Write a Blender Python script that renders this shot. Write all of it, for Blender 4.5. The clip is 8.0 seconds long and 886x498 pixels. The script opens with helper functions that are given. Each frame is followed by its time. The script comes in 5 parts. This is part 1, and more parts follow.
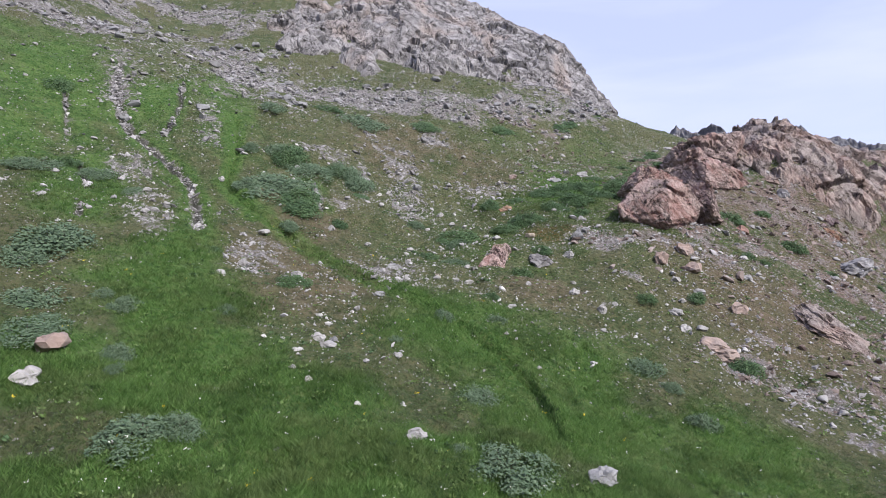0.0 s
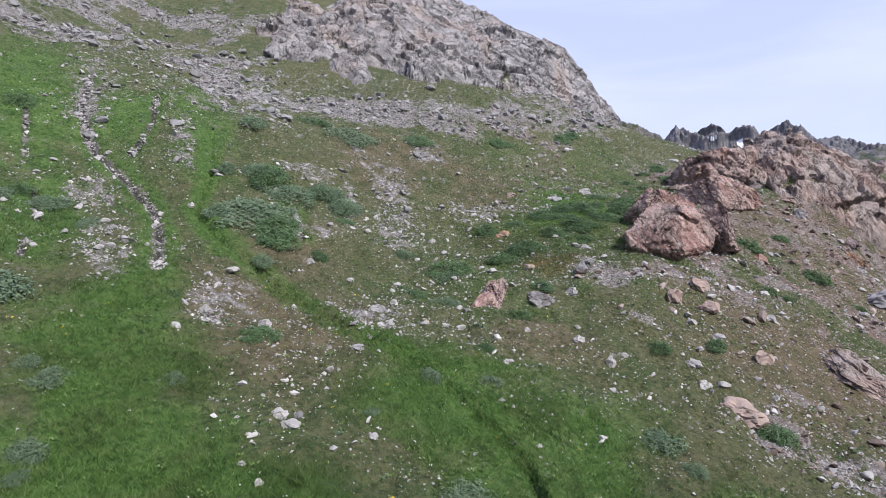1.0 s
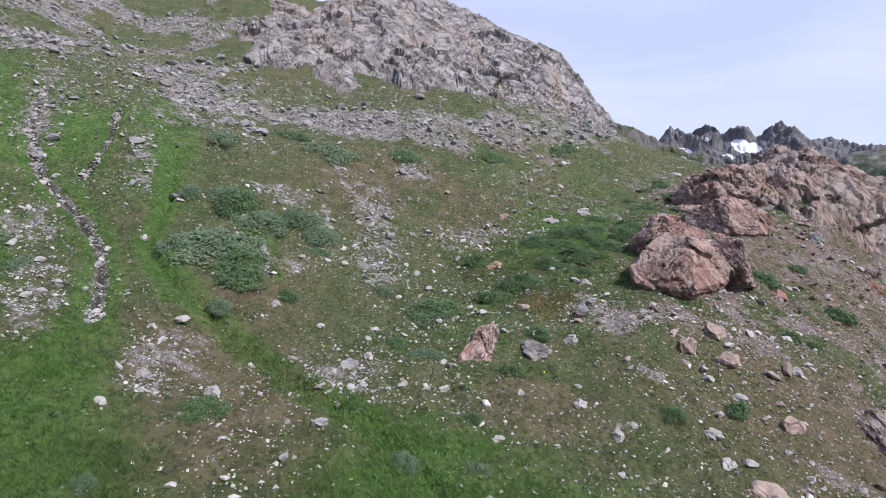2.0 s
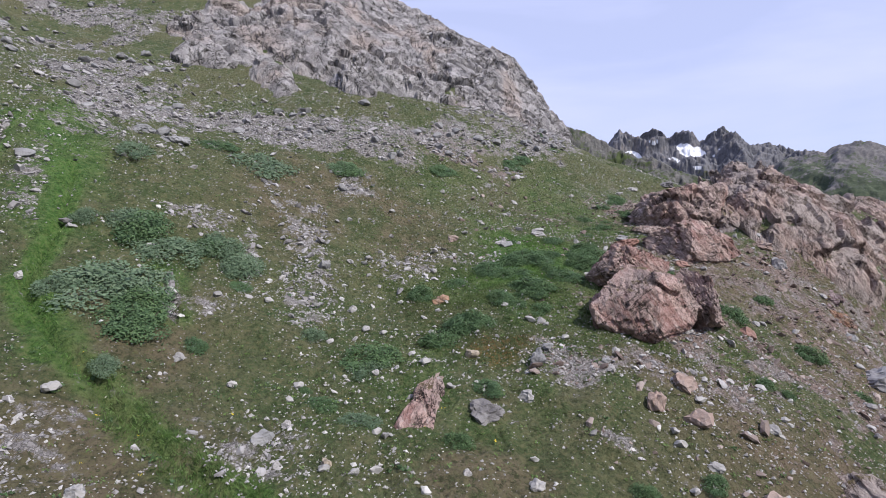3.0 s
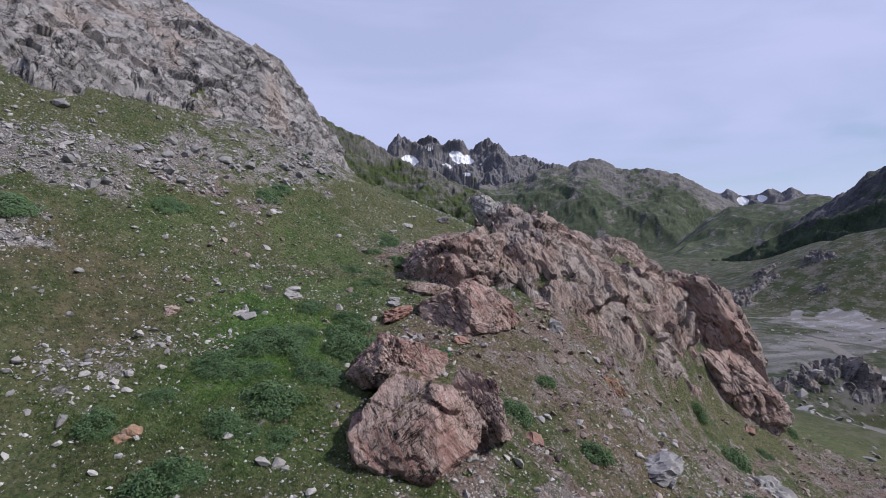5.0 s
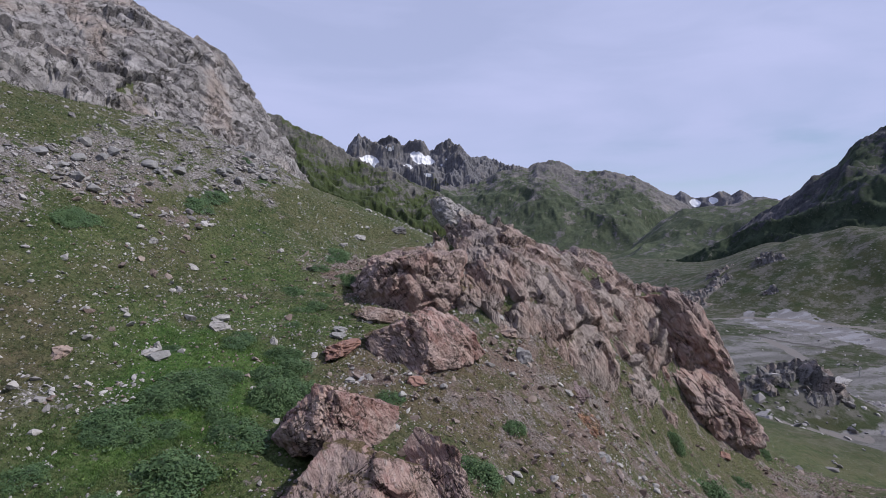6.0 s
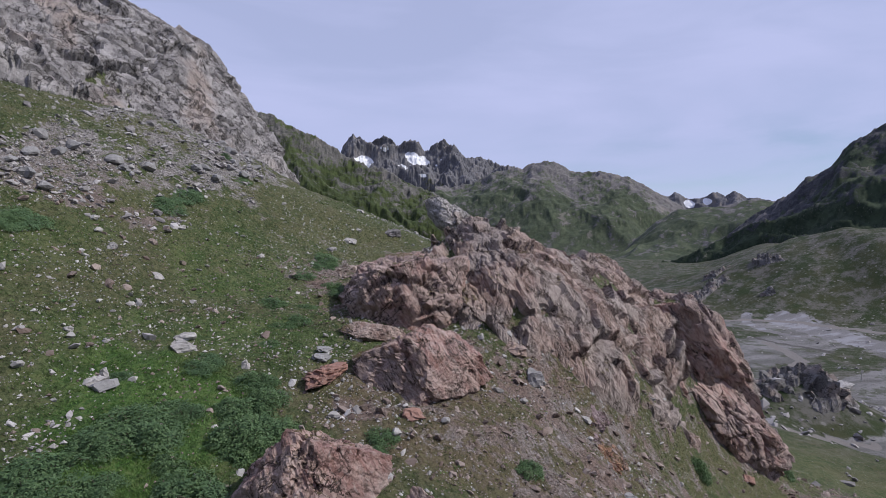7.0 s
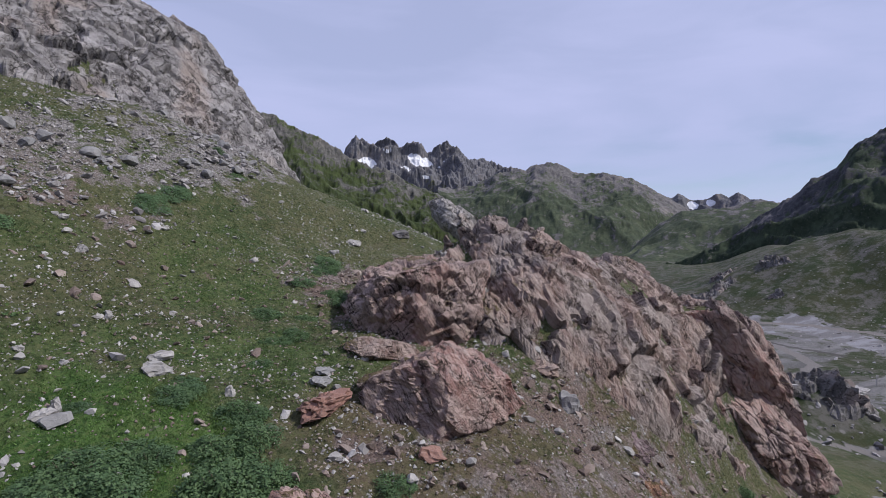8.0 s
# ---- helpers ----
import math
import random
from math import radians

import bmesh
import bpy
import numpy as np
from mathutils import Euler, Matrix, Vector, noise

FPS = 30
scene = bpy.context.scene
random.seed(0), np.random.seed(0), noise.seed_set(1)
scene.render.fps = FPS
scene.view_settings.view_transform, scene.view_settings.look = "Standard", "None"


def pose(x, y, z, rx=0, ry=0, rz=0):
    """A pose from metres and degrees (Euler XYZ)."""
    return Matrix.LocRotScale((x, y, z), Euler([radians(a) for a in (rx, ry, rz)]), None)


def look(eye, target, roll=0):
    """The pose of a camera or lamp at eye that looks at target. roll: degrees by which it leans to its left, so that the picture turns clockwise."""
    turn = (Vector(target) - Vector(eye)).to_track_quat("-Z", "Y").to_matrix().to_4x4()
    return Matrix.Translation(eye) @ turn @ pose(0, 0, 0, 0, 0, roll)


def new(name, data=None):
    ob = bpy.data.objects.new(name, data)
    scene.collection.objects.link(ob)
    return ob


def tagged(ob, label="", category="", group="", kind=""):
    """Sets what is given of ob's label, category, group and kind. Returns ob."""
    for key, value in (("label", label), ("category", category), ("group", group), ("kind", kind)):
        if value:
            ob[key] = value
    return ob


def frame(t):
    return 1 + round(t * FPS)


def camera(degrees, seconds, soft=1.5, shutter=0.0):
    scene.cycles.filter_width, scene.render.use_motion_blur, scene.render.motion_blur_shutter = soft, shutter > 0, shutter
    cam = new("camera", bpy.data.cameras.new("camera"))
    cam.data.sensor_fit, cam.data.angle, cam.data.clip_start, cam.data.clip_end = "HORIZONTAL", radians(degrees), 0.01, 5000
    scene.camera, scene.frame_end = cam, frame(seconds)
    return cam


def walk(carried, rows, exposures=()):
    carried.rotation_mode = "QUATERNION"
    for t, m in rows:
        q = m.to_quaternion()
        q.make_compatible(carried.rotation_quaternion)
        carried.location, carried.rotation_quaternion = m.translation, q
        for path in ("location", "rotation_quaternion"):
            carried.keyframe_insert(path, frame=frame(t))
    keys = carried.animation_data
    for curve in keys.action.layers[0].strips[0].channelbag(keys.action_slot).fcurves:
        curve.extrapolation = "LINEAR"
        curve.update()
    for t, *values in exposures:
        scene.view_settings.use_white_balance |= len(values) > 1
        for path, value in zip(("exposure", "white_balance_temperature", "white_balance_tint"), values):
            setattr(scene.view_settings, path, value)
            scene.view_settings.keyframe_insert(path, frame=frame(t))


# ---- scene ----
import itertools

cam = camera(74.2, 8.0, soft=0.5)
METRES, EYE, TILT, LEAN, TURN = 30.0, 6.0, -1.5, 0.0, 0.0
ROWS = [
    (0.0, 0.0, 0.0, 0.0, -0.0, 0.0, -0.0),
    (0.5, 0.0074, 0.0459, 0.0272, -0.02, 0.01, 0.04),
    (1.0, 0.015, 0.0943, 0.0557, -0.03, -0.01, 0.07),
    (2.5, 0.0421, 0.2547, 0.1392, -1.62, -0.04, 0.0),
    (3.0, 0.0541, 0.3103, 0.1635, -4.99, -0.06, -0.04),
    (3.5, 0.0705, 0.3656, 0.1888, -9.7, -0.11, -0.06),
    (4.0, 0.0918, 0.4221, 0.2168, -15.85, -0.13, -0.09),
    (4.5, 0.1213, 0.4785, 0.2472, -21.53, -0.13, -0.17),
    (5.0, 0.1557, 0.5327, 0.2772, -26.14, -0.11, -0.19),
    (6.5, 0.2519, 0.6993, 0.3156, -30.33, -0.02, -0.2),
    (7.0, 0.2764, 0.7527, 0.3184, -30.48, 0.01, -0.22),
    (7.5, 0.2976, 0.8078, 0.3199, -30.36, 0.09, -0.24),
    (8.0, 0.3176, 0.863, 0.3205, -30.22, 0.17, -0.21),
]
walk(cam, [(t, pose(0, 0, EYE, TILT, LEAN, TURN) @ pose(METRES * x, METRES * y, METRES * z, 90 + pitch, roll, yaw)) for t, x, y, z, yaw, pitch, roll in ROWS],
     exposures=((0.0, 0.41), (2.5, 0.31), (3.5, 0.13), (4.5, -0.08), (8.0, -0.21)))

# ---- world and sun: thin high cloud, sun high on the valley side ----
SUN_TO = Vector((0.60, -0.58, 0.85)).normalized()
world = bpy.data.worlds.new("sky")
scene.world = world
world.use_nodes = True
wn, wl = world.node_tree.nodes, world.node_tree.links
wn.clear()
w_out = wn.new("ShaderNodeOutputWorld")
w_bg = wn.new("ShaderNodeBackground")
w_bg.inputs["Strength"].default_value = 0.116
w_sky = wn.new("ShaderNodeTexSky")
w_sky.sky_type = "NISHITA"
w_sky.sun_disc = False
w_sky.sun_elevation = math.asin(SUN_TO.z)
w_sky.sun_rotation = math.atan2(SUN_TO.x, SUN_TO.y)
w_sky.altitude = 2000
w_sky.air_density = 1.0
w_sky.dust_density = 0.6
w_tc = wn.new("ShaderNodeTexCoord")
w_map = wn.new("ShaderNodeMapping")
w_map.inputs["Rotation"].default_value = (0.12, -0.1, 0.6)
w_map.inputs["Scale"].default_value = (1.2, 3.2, 9.0)
w_noise = wn.new("ShaderNodeTexNoise")
w_noise.inputs["Scale"].default_value = 1.1
w_noise.inputs["Detail"].default_value = 7
w_noise.inputs["Distortion"].default_value = 0.35
w_ramp = wn.new("ShaderNodeMapRange")
w_ramp.inputs["From Min"].default_value = 0.36
w_ramp.inputs["From Max"].default_value = 0.62
w_ramp.inputs["To Min"].default_value = 0.72
w_ramp.inputs["To Max"].default_value = 0.96
w_mix = wn.new("ShaderNodeMix")
w_mix.data_type = "RGBA"
w_mix.inputs["B"].default_value = (5.1, 5.55, 8.5, 1)
wl.new(w_tc.outputs["Generated"], w_map.inputs["Vector"])
wl.new(w_map.outputs["Vector"], w_noise.inputs["Vector"])
wl.new(w_noise.outputs["Fac"], w_ramp.inputs["Value"])
w_dir = wn.new("ShaderNodeSeparateXYZ")
wl.new(w_tc.outputs["Generated"], w_dir.inputs[0])


def sky_step(value, lo, hi, a=0.0, b=1.0):
    n = wn.new("ShaderNodeMapRange")
    n.interpolation_type = "SMOOTHSTEP"
    for key, v in (("From Min", lo), ("From Max", hi), ("To Min", a), ("To Max", b)):
        n.inputs[key].default_value = v
    wl.new(value, n.inputs["Value"])
    return n.outputs["Result"]


def sky_math(op, a, b):
    n = wn.new("ShaderNodeMath")
    n.operation = op
    wl.new(a, n.inputs[0])
    wl.new(b, n.inputs[1])
    return n.outputs[0]


w_low = sky_math("MULTIPLY", sky_step(w_dir.outputs["Z"], 0.05, 0.10), sky_step(w_dir.outputs["Z"], 0.11, 0.20, 1.0, 0.0))
w_low = sky_math("MULTIPLY", w_low, sky_step(w_dir.outputs["X"], 0.55, 0.85))
w_low = sky_math("MULTIPLY", w_low, sky_step(w_noise.outputs["Fac"], 0.38, 0.60, 0.75, 0.25))
w_cover = sky_math("SUBTRACT", w_ramp.outputs["Result"], w_low)
wl.new(w_cover, w_mix.inputs["Factor"])
wl.new(w_sky.outputs["Color"], w_mix.inputs["A"])
wl.new(w_mix.outputs["Result"], w_bg.inputs["Color"])
wl.new(w_bg.outputs["Background"], w_out.inputs["Surface"])

sun = new("sun", bpy.data.lights.new("sun", "SUN"))
sun.data.energy = 4.2
sun.data.angle = radians(1.5)
sun.data.color = (1.0, 0.95, 0.88)
sun.matrix_world = look(SUN_TO * 300, (0, 0, 0))

# ---- noise ----
def lattice_hash(i, j, k, seed):
    h = (i * 374761393 + j * 668265263 + k * 2147483647 + seed * 974634777) & 0xFFFFFFFF
    h = ((h ^ (h >> 13)) * 1274126177) & 0xFFFFFFFF
    h = ((h ^ (h >> 16)) * 2246822519) & 0xFFFFFFFF
    return ((h ^ (h >> 15)) & 0xFFFF) / 32767.5 - 1.0


def vnoise(x, y, z, seed=0):
    """Smooth value noise in -1..1 on arrays."""
    x, y, z = np.broadcast_arrays(x, y, z)
    fx, fy, fz = np.floor(x), np.floor(y), np.floor(z)
    i, j, k = fx.astype(np.int64), fy.astype(np.int64), fz.astype(np.int64)
    u, v, w = x - fx, y - fy, z - fz
    u, v, w = (a * a * a * (a * (a * 6 - 15) + 10) for a in (u, v, w))
    out = 0.0
    for di in (0, 1):
        for dj in (0, 1):
            for dk in (0, 1):
                wt = (u if di else 1 - u) * (v if dj else 1 - v) * (w if dk else 1 - w)
                out = out + wt * lattice_hash(i + di, j + dj, k + dk, seed)
    return out


def fbm(x, y, z, octaves=4, seed=0, gain=0.5):
    out, amp = 0.0, 1.0
    for o in range(octaves):
        out = out + amp * vnoise(x, y, z, seed + 17 * o)
        x, y, z, amp = x * 2.03 + 5.1, y * 2.03 + 3.7, z * 2.03 + 9.2, amp * gain
    return out


def ridged(x, y, z, octaves=4, seed=0, gain=0.55):
    out, amp = 0.0, 1.0
    for o in range(octaves):
        out = out + amp * (1 - 2 * np.abs(vnoise(x, y, z, seed + 31 * o)))
        x, y, z, amp = x * 2.1 + 1.3, y * 2.1 + 7.7, z * 2.1 + 4.2, amp * gain
    return out


def smooth(t):
    t = np.clip(t, 0.0, 1.0)
    return t * t * (3 - 2 * t)


# ---- the lie of the land ----
# low swells every 12 m on a tilted plane; columns run from x = -48 to 72, rows from y = -4 to 116
PLANE = (2, -3.4, 2.6)
SWELLS_NEAR = [
    [-0.1, -1.7, -4.6, -1.5, -0.3, 1.2, 1.9, 0.5, 0.8, 2.1, 0.7],
    [-1.9, -2.1, -3.8, -2.8, -1.8, -0.3, 1.1, 1.2, 1.7, 4.1, 2.3],
    [-5.9, -2.2, -1.9, -3, -1.4, -2.4, -0.8, 1, 0.1, 1.3, 4.1],
    [-1.4, 0.1, -4.8, -1.9, -3.3, 2.2, -1.2, 0.1, 0.4, 3.5, 2.6],
    [0.8, -1.5, -0.9, 0.7, -2.1, -0.3, 4.1, -1.7, -0.8, 0.6, 1.4],
    [3.1, -1.8, 0.8, -3.2, 2.5, -1, 0.7, 5, 3.5, -2.3, -1.4],
]
SWELLS_FAR = [
    [2.2, -1, -1.1, 3.2, 2.6, 5, 3.8, 1.6, 0.1, -0.2, -0.9],
    [2.2, -0.3, 3.2, 1, -4, 1.7, -1.4, 1.6, -0.4, -2.1, -1.8],
    [4.8, 2.3, 7.5, 4.3, -0.7, 0.4, 2.5, 2.7, -1.7, -4.9, -8],
    [1, 0.3, 2.7, 4.3, -0.8, -1.6, 0.1, -2.3, -6.3, -3, -4.3],
    [0, 0, 0.1, 0.2, -0.6, -0.8, -0.5, -1.3, -2.3, -0.5, -0.2],
]


def cliff_inset(x, y):
    """How far inside the foot of the granite cliff a place lies."""
    front = y - (70.2 + 0.0355 * np.maximum(0, x + 2) ** 1.8)
    side = 27.5 - x + 0.08 * (y - 86)
    h = np.clip(0.5 + 0.5 * (side - front) / 3, 0, 1)
    return side * (1 - h) + front * h - 3 * h * (1 - h)


def cliff_rise(x, y):
    d = cliff_inset(x, y)
    return smooth((x + 18) / 15) * (6 * smooth((d + 0.5) / 4) + 6 * smooth((d - 2) / 8) + 6.1 * smooth((d - 5.5) / 18))


def knoll_rise(x, y):
    return (4.5 * np.exp(-((x - 31) / 7.5) ** 4 - ((y - 48.5) / 5.5) ** 4)
            + 4.5 * np.exp(-((x - 44) / 7) ** 4 - ((y - 53) / 5) ** 4)
            + 3.6 * np.exp(-((x - 50.5) / 4) ** 4 - ((y - 51.5) / 3.6) ** 4))


def valley_level(x, y):
    """The wide land beyond the slope: valley floor ahead and to the east, mountainside to the west."""
    r = np.hypot(x - 10, y - 50)
    z = -25 + 75 * smooth((60 - x) / 100) + 11 * (1 - smooth((x - 95) / 40)) * smooth((x - 40) / 30)
    rise = smooth((np.arctan2(x - 10, y - 25) - 0.93) / 0.12)
    z = z + rise * (24 * smooth((r - 325) / 300) + 20 * smooth((r - 600) / 900))
    east = smooth((x - 90) / 60)
    z = z + 10 * np.exp(-((x - 143) / 17) ** 2 - ((y - 95) / 13) ** 2) * east
    z = z + 7 * np.exp(-((x - 118) / 12) ** 2 - ((y - 96) / 10) ** 2) * east
    az = np.arctan2(x - 10, y - 25)
    spur = 44 * smooth((az - 0.80) / 0.38) * smooth((r - 310) / 110) * (1 - 0.8 * smooth((r - 440) / 140))
    z = z + spur * (1 + 0.10 * vnoise(x / 45, y / 45, 0.0 * x, 7) + 0.06 * vnoise(x / 15, y / 15, 0.0 * x, 9))
    z = z + east * 0.8 * smooth((r - 290) / 80) * 6 * (vnoise(x / 70, y / 70, 0.0 * x, 5) + 0.5 * vnoise(x / 25, y / 25, 0.0 * x, 6))
    return z


def land(x, y):
    """Height of the ground without its fine roughness."""
    x, y = np.asarray(x, float), np.asarray(y, float)
    z = PLANE[0] + PLANE[1] * x / 10 + PLANE[2] * y / 10
    gx = [np.exp(-((x - (-48 + 12 * i)) / 11) ** 2) for i in range(11)]
    for j, row in enumerate(SWELLS_NEAR + SWELLS_FAR):
        gy = np.exp(-((y - (-4 + 12 * j)) / 11) ** 2)
        for i, h in enumerate(row):
            if h:
                z = z + h * gx[i] * gy
    z = z + cliff_rise(x, y) + knoll_rise(x, y) - 1.3 * smooth(cliff_inset(x, y) / 3) * smooth((x + 12) / 8)
    far = smooth((np.hypot((x - 12) / 1.0, (y - 50) / 1.0) - 58) / 34)
    return z * (1 - far) + valley_level(x, y) * far

# ---- where things lie ----
# deep green grass: x, y, half width, half depth, turn
LUSH = [
    (-25.9, 39, 5.1, 8, 34),
    (-23.4, 31.9, 2.3, 3.5, 36),
    (-19.8, 40.1, 2.2, 3.9, 26),
    (-15.9, 43.1, 2, 9.4, 20),
    (-17.3, 28.4, 1.9, 5.3, 31),
    (-9.7, 15.1, 2.6, 1.8, 33),
    (-9.8, 20.9, 2.7, 3.5, 25),
    (-6.8, 16.1, 2.6, 4, 23),
    (-4, 14.4, 2.6, 3.3, 15),
    (-6.3, 11, 3.3, 0.9, 30),
    (3, 18.9, 3.2, 3.8, -9),
    (0.3, 21.4, 2.9, 2.7, -1),
    (3.9, 15.2, 3.2, 2, -15),
    (-1.1, 13.1, 2.7, 1.4, 5),
    (9.5, 42.4, 3.1, 4.5, -13),
    (7.9, 40, 2.8, 2.4, -9),
    (7.2, 15.5, 3.2, 3.0, -20),
    (0.5, 10.5, 6.0, 2.4, 0),
    (6.6, 12.2, 3.6, 2.2, -10),
]

# fresher turf of the bench and the hollow: x, y, half width, half depth, turn
GREENER = [(13, 50, 9, 7, -15), (8, 39, 7, 7, -15), (16, 53, 6, 4, 0), (4, 31, 4, 3, 0)]

# grey stony ground: x, y, half width, half depth, turn
SCREE = [
    (-33.5, 72.4, 13, 11.5, 25),
    (-22.4, 60.9, 3.9, 11.3, 20),
    (-18.1, 54.9, 3.5, 10.9, 18),
    (-34.5, 54.4, 9.1, 5.8, 32),
    (-23.2, 42.7, 1.4, 4.2, 29),
    (-15.2, 37.9, 0.8, 3.4, 22),
    (-16.9, 31.9, 1.1, 1.8, 28),
    (-13.7, 27.4, 1, 2.8, 27),
    (-7.9, 25.4, 1.3, 2.2, 17),
    (-2.6, 25.9, 1.5, 1.5, 6),
    (-3.6, 26.1, 1.5, 1.1, 8),
    (-17.5, 56.8, 3.1, 4.4, 21),
    (-12.3, 54.4, 6.2, 2.5, 16),
    (-3.8, 54.1, 7.8, 2.1, 6),
    (5.7, 56.6, 6.2, 1.2, -5),
    (-5.4, 39.5, 0.5, 4.2, 12),
    (-2.6, 39.9, 1.1, 4.1, 7),
    (-7.3, 33.9, 0.4, 1.4, 18),
    (-8, 39.7, 1.9, 0.6, 16),
    (-7.9, 25.3, 0.5, 0.9, 28),
    (-8.6, 22.4, 0.3, 0.4, 34),
]

# grey stony ground about the knoll: x, y, half width, half depth, turn
SCREE_EAST = [
    (-4.3, 55.2, 5.6, 2.8, 11),
    (4.5, 57, 7.4, 1.8, -1),
    (13.9, 61, 4.1, 1, -12),
    (-2.7, 39.1, 1.5, 3, 15),
    (5.9, 42, 1.9, 1.3, -5),
    (25, 36.1, 3.7, 6, -45),
    (24.4, 39.1, 3.5, 4.3, -40),
    (32.3, 36.3, 4.4, 8.1, -53),
    (13.2, 30.5, 3.1, 1.1, -31),
    (23.7, 42.2, 2.7, 2.5, -36),
    (9.1, 30.9, 2.2, 1.3, -19),
    (8.5, 27.5, 1.3, 0.8, -20),
    (8, 28.2, 0.4, 0.4, -18),
    (13.4, 32.7, 3.2, 2.6, -26),
    (18.2, 32.4, 3.5, 3.4, -34),
    (14, 21.7, 3.1, 2.8, -33),
    (13.5, 19.4, 1.9, 2.3, -35),
    (24.7, 42.1, 3, 1.8, -40),
    (17.8, 40, 3.4, 1.3, -29),
    (31.4, 42, 4.6, 3.9, -50),
    (7.8, 31.6, 1.3, 1.1, -14),
]

# thin brown turf and bare earth: x, y, half width, half depth, turn
BARE = [
    (-2.3, 47.3, 4.6, 2.9, 5),
    (2.8, 42.9, 2.4, 2.8, -3),
    (-4.1, 43.9, 3.2, 3.4, 8),
    (-7, 30.9, 2.2, 2.2, 20),
    (-7.5, 25.9, 2.6, 2.3, 26),
    (4.2, 25.7, 2.2, 1.5, -9),
    (14.5, 26.9, 3.1, 2.5, -35),
    (15, 26, 3.5, 3.8, -30),
    (23.1, 36, 4.1, 5.7, -33),
    (-4.9, 23.8, 2.8, 3.2, 12),
    (-3.6, 47, 3.5, 2.3, 13),
    (2.5, 46.7, 2.8, 1.8, 2),
    (17.3, 40.3, 3.4, 2.7, -28),
    (26.9, 41.1, 2.8, 3.6, -41),
    (11.3, 30.7, 1.9, 0.8, -26),
    (20.5, 39.6, 4.2, 3, -36),
    (15.8, 40.8, 2, 1, -23),
]

# rusty orange seep in the turf: x, y, half width, half depth, turn
RUST = [
    (5.4, 32.9, 0.9, 0.5, -6),
    (6.7, 32.7, 0.6, 0.4, -9),
    (5.6, 32.2, 1, 0.6, -10),
]

# wet grassy gullies: half width, then places along it
GULLIES = [
    (0.62, [(-12.0, 32.3), (-9.4, 29.6), (-7.9, 28.8), (-6.2, 27.5), (-4.5, 26.3), (-3.0, 25.2), (-1.0, 23.8), (0.6, 22.0), (1.7, 20.3), (2.8, 18.5), (3.1, 14.9)]),
    (0.35, [(-14.2, 40.1), (-13.4, 38.4), (-12.7, 36.2), (-12.4, 34.2), (-12.0, 32.3)]),
    (0.9, [(-10.6, 25.3), (-9.9, 22.0), (-8.7, 18.5), (-7.3, 15.9)]),
]

# stone streaks running down the slope: half width, then places along it
STREAKS = [
    (0.45, [(-5.3, 45.0), (-4.5, 43.9), (-3.7, 41.6), (-3.5, 39.8), (-3.2, 38.7), (-2.8, 36.5)]),
    (0.4, [(-4.0, 43.9), (-3.1, 42.0), (-2.7, 39.9), (-2.3, 38.4)]),
    (0.95, [(-2.4, 38.7), (-2.1, 37.2), (-2.0, 35.7)]),
    (0.4, [(-2.9, 44.4), (-2.3, 42.1), (-2.2, 39.3)]),
    (0.6, [(-8.1, 39.3), (-7.3, 40.5)]),
    (0.5, [(-1.4, 47.0), (-0.6, 49.3), (0.0, 47.8)]),
    (0.6, [(1.5, 40.7), (3.1, 41.5), (4.6, 42.9)]),
    (0.5, [(1.7, 39.7), (3.6, 40.2)]),
    (0.5, [(-6.0, 33.7), (-5.4, 34.2)]),
]

# stony rills: half width, then places along it
RILLS = [
    (0.28, [(-24.3, 44.6), (-22.3, 40.1), (-20.4, 37.4), (-18.2, 35.2), (-15.5, 33.3), (-13.6, 31.5), (-12.0, 28.6), (-11.1, 26.5)]),
    (0.16, [(-24.2, 37.8), (-22.7, 35.6), (-21.6, 33.9)]),
    (0.16, [(-19.4, 31.4), (-17.0, 28.1)]),
    (0.20, [(-16.4, 26.5), (-15.7, 25.2)]),
    (0.20, [(-19.1, 43.3), (-17.7, 39.7), (-17.2, 36.3)]),
    (0.16, [(-16.9, 32.3), (-14.5, 31.1)]),
    (0.23, [(-7.8, 34.9), (-6.8, 32.9)]),
]

# willow shrubs of the lower meadow: x, y, width, height
SHRUBS_MEADOW = [
    (-6.46, 11.98, 1.93, 0.83),
    (-5.65, 12.52, 1.25, 0.77),
    (1.63, 12.8, 2.16, 0.94),
    (7.14, 20.37, 1.71, 0.9),
    (1.01, 16.97, 1.61, 0.93),
    (-12.72, 18.17, 2.36, 0.86),
    (-14.49, 21.81, 3.54, 1.39),
    (-14.64, 19.97, 2.15, 0.84),
    (-8.79, 15.79, 1.06, 0.89),
    (-10.01, 18.35, 1.22, 0.81),
    (-11.1, 19.01, 0.85, 0.53),
    (-11.25, 16.04, 2.29, 0.67),
    (-7.26, 19.53, 0.81, 0.51),
    (-8.38, 14.92, 0.67, 0.34),
    (2.04, 21.99, 0.86, 0.54),
    (0.02, 22.22, 1.08, 0.87),
    (7.79, 17.37, 1.15, 0.86),
    (7.58, 19.22, 0.82, 0.51),
    (0.41, 13.52, 0.7, 0.49),
    (-1.61, 19.76, 0.58, 0.29),
    (-20.29, 29.15, 2.75, 0.96),
]

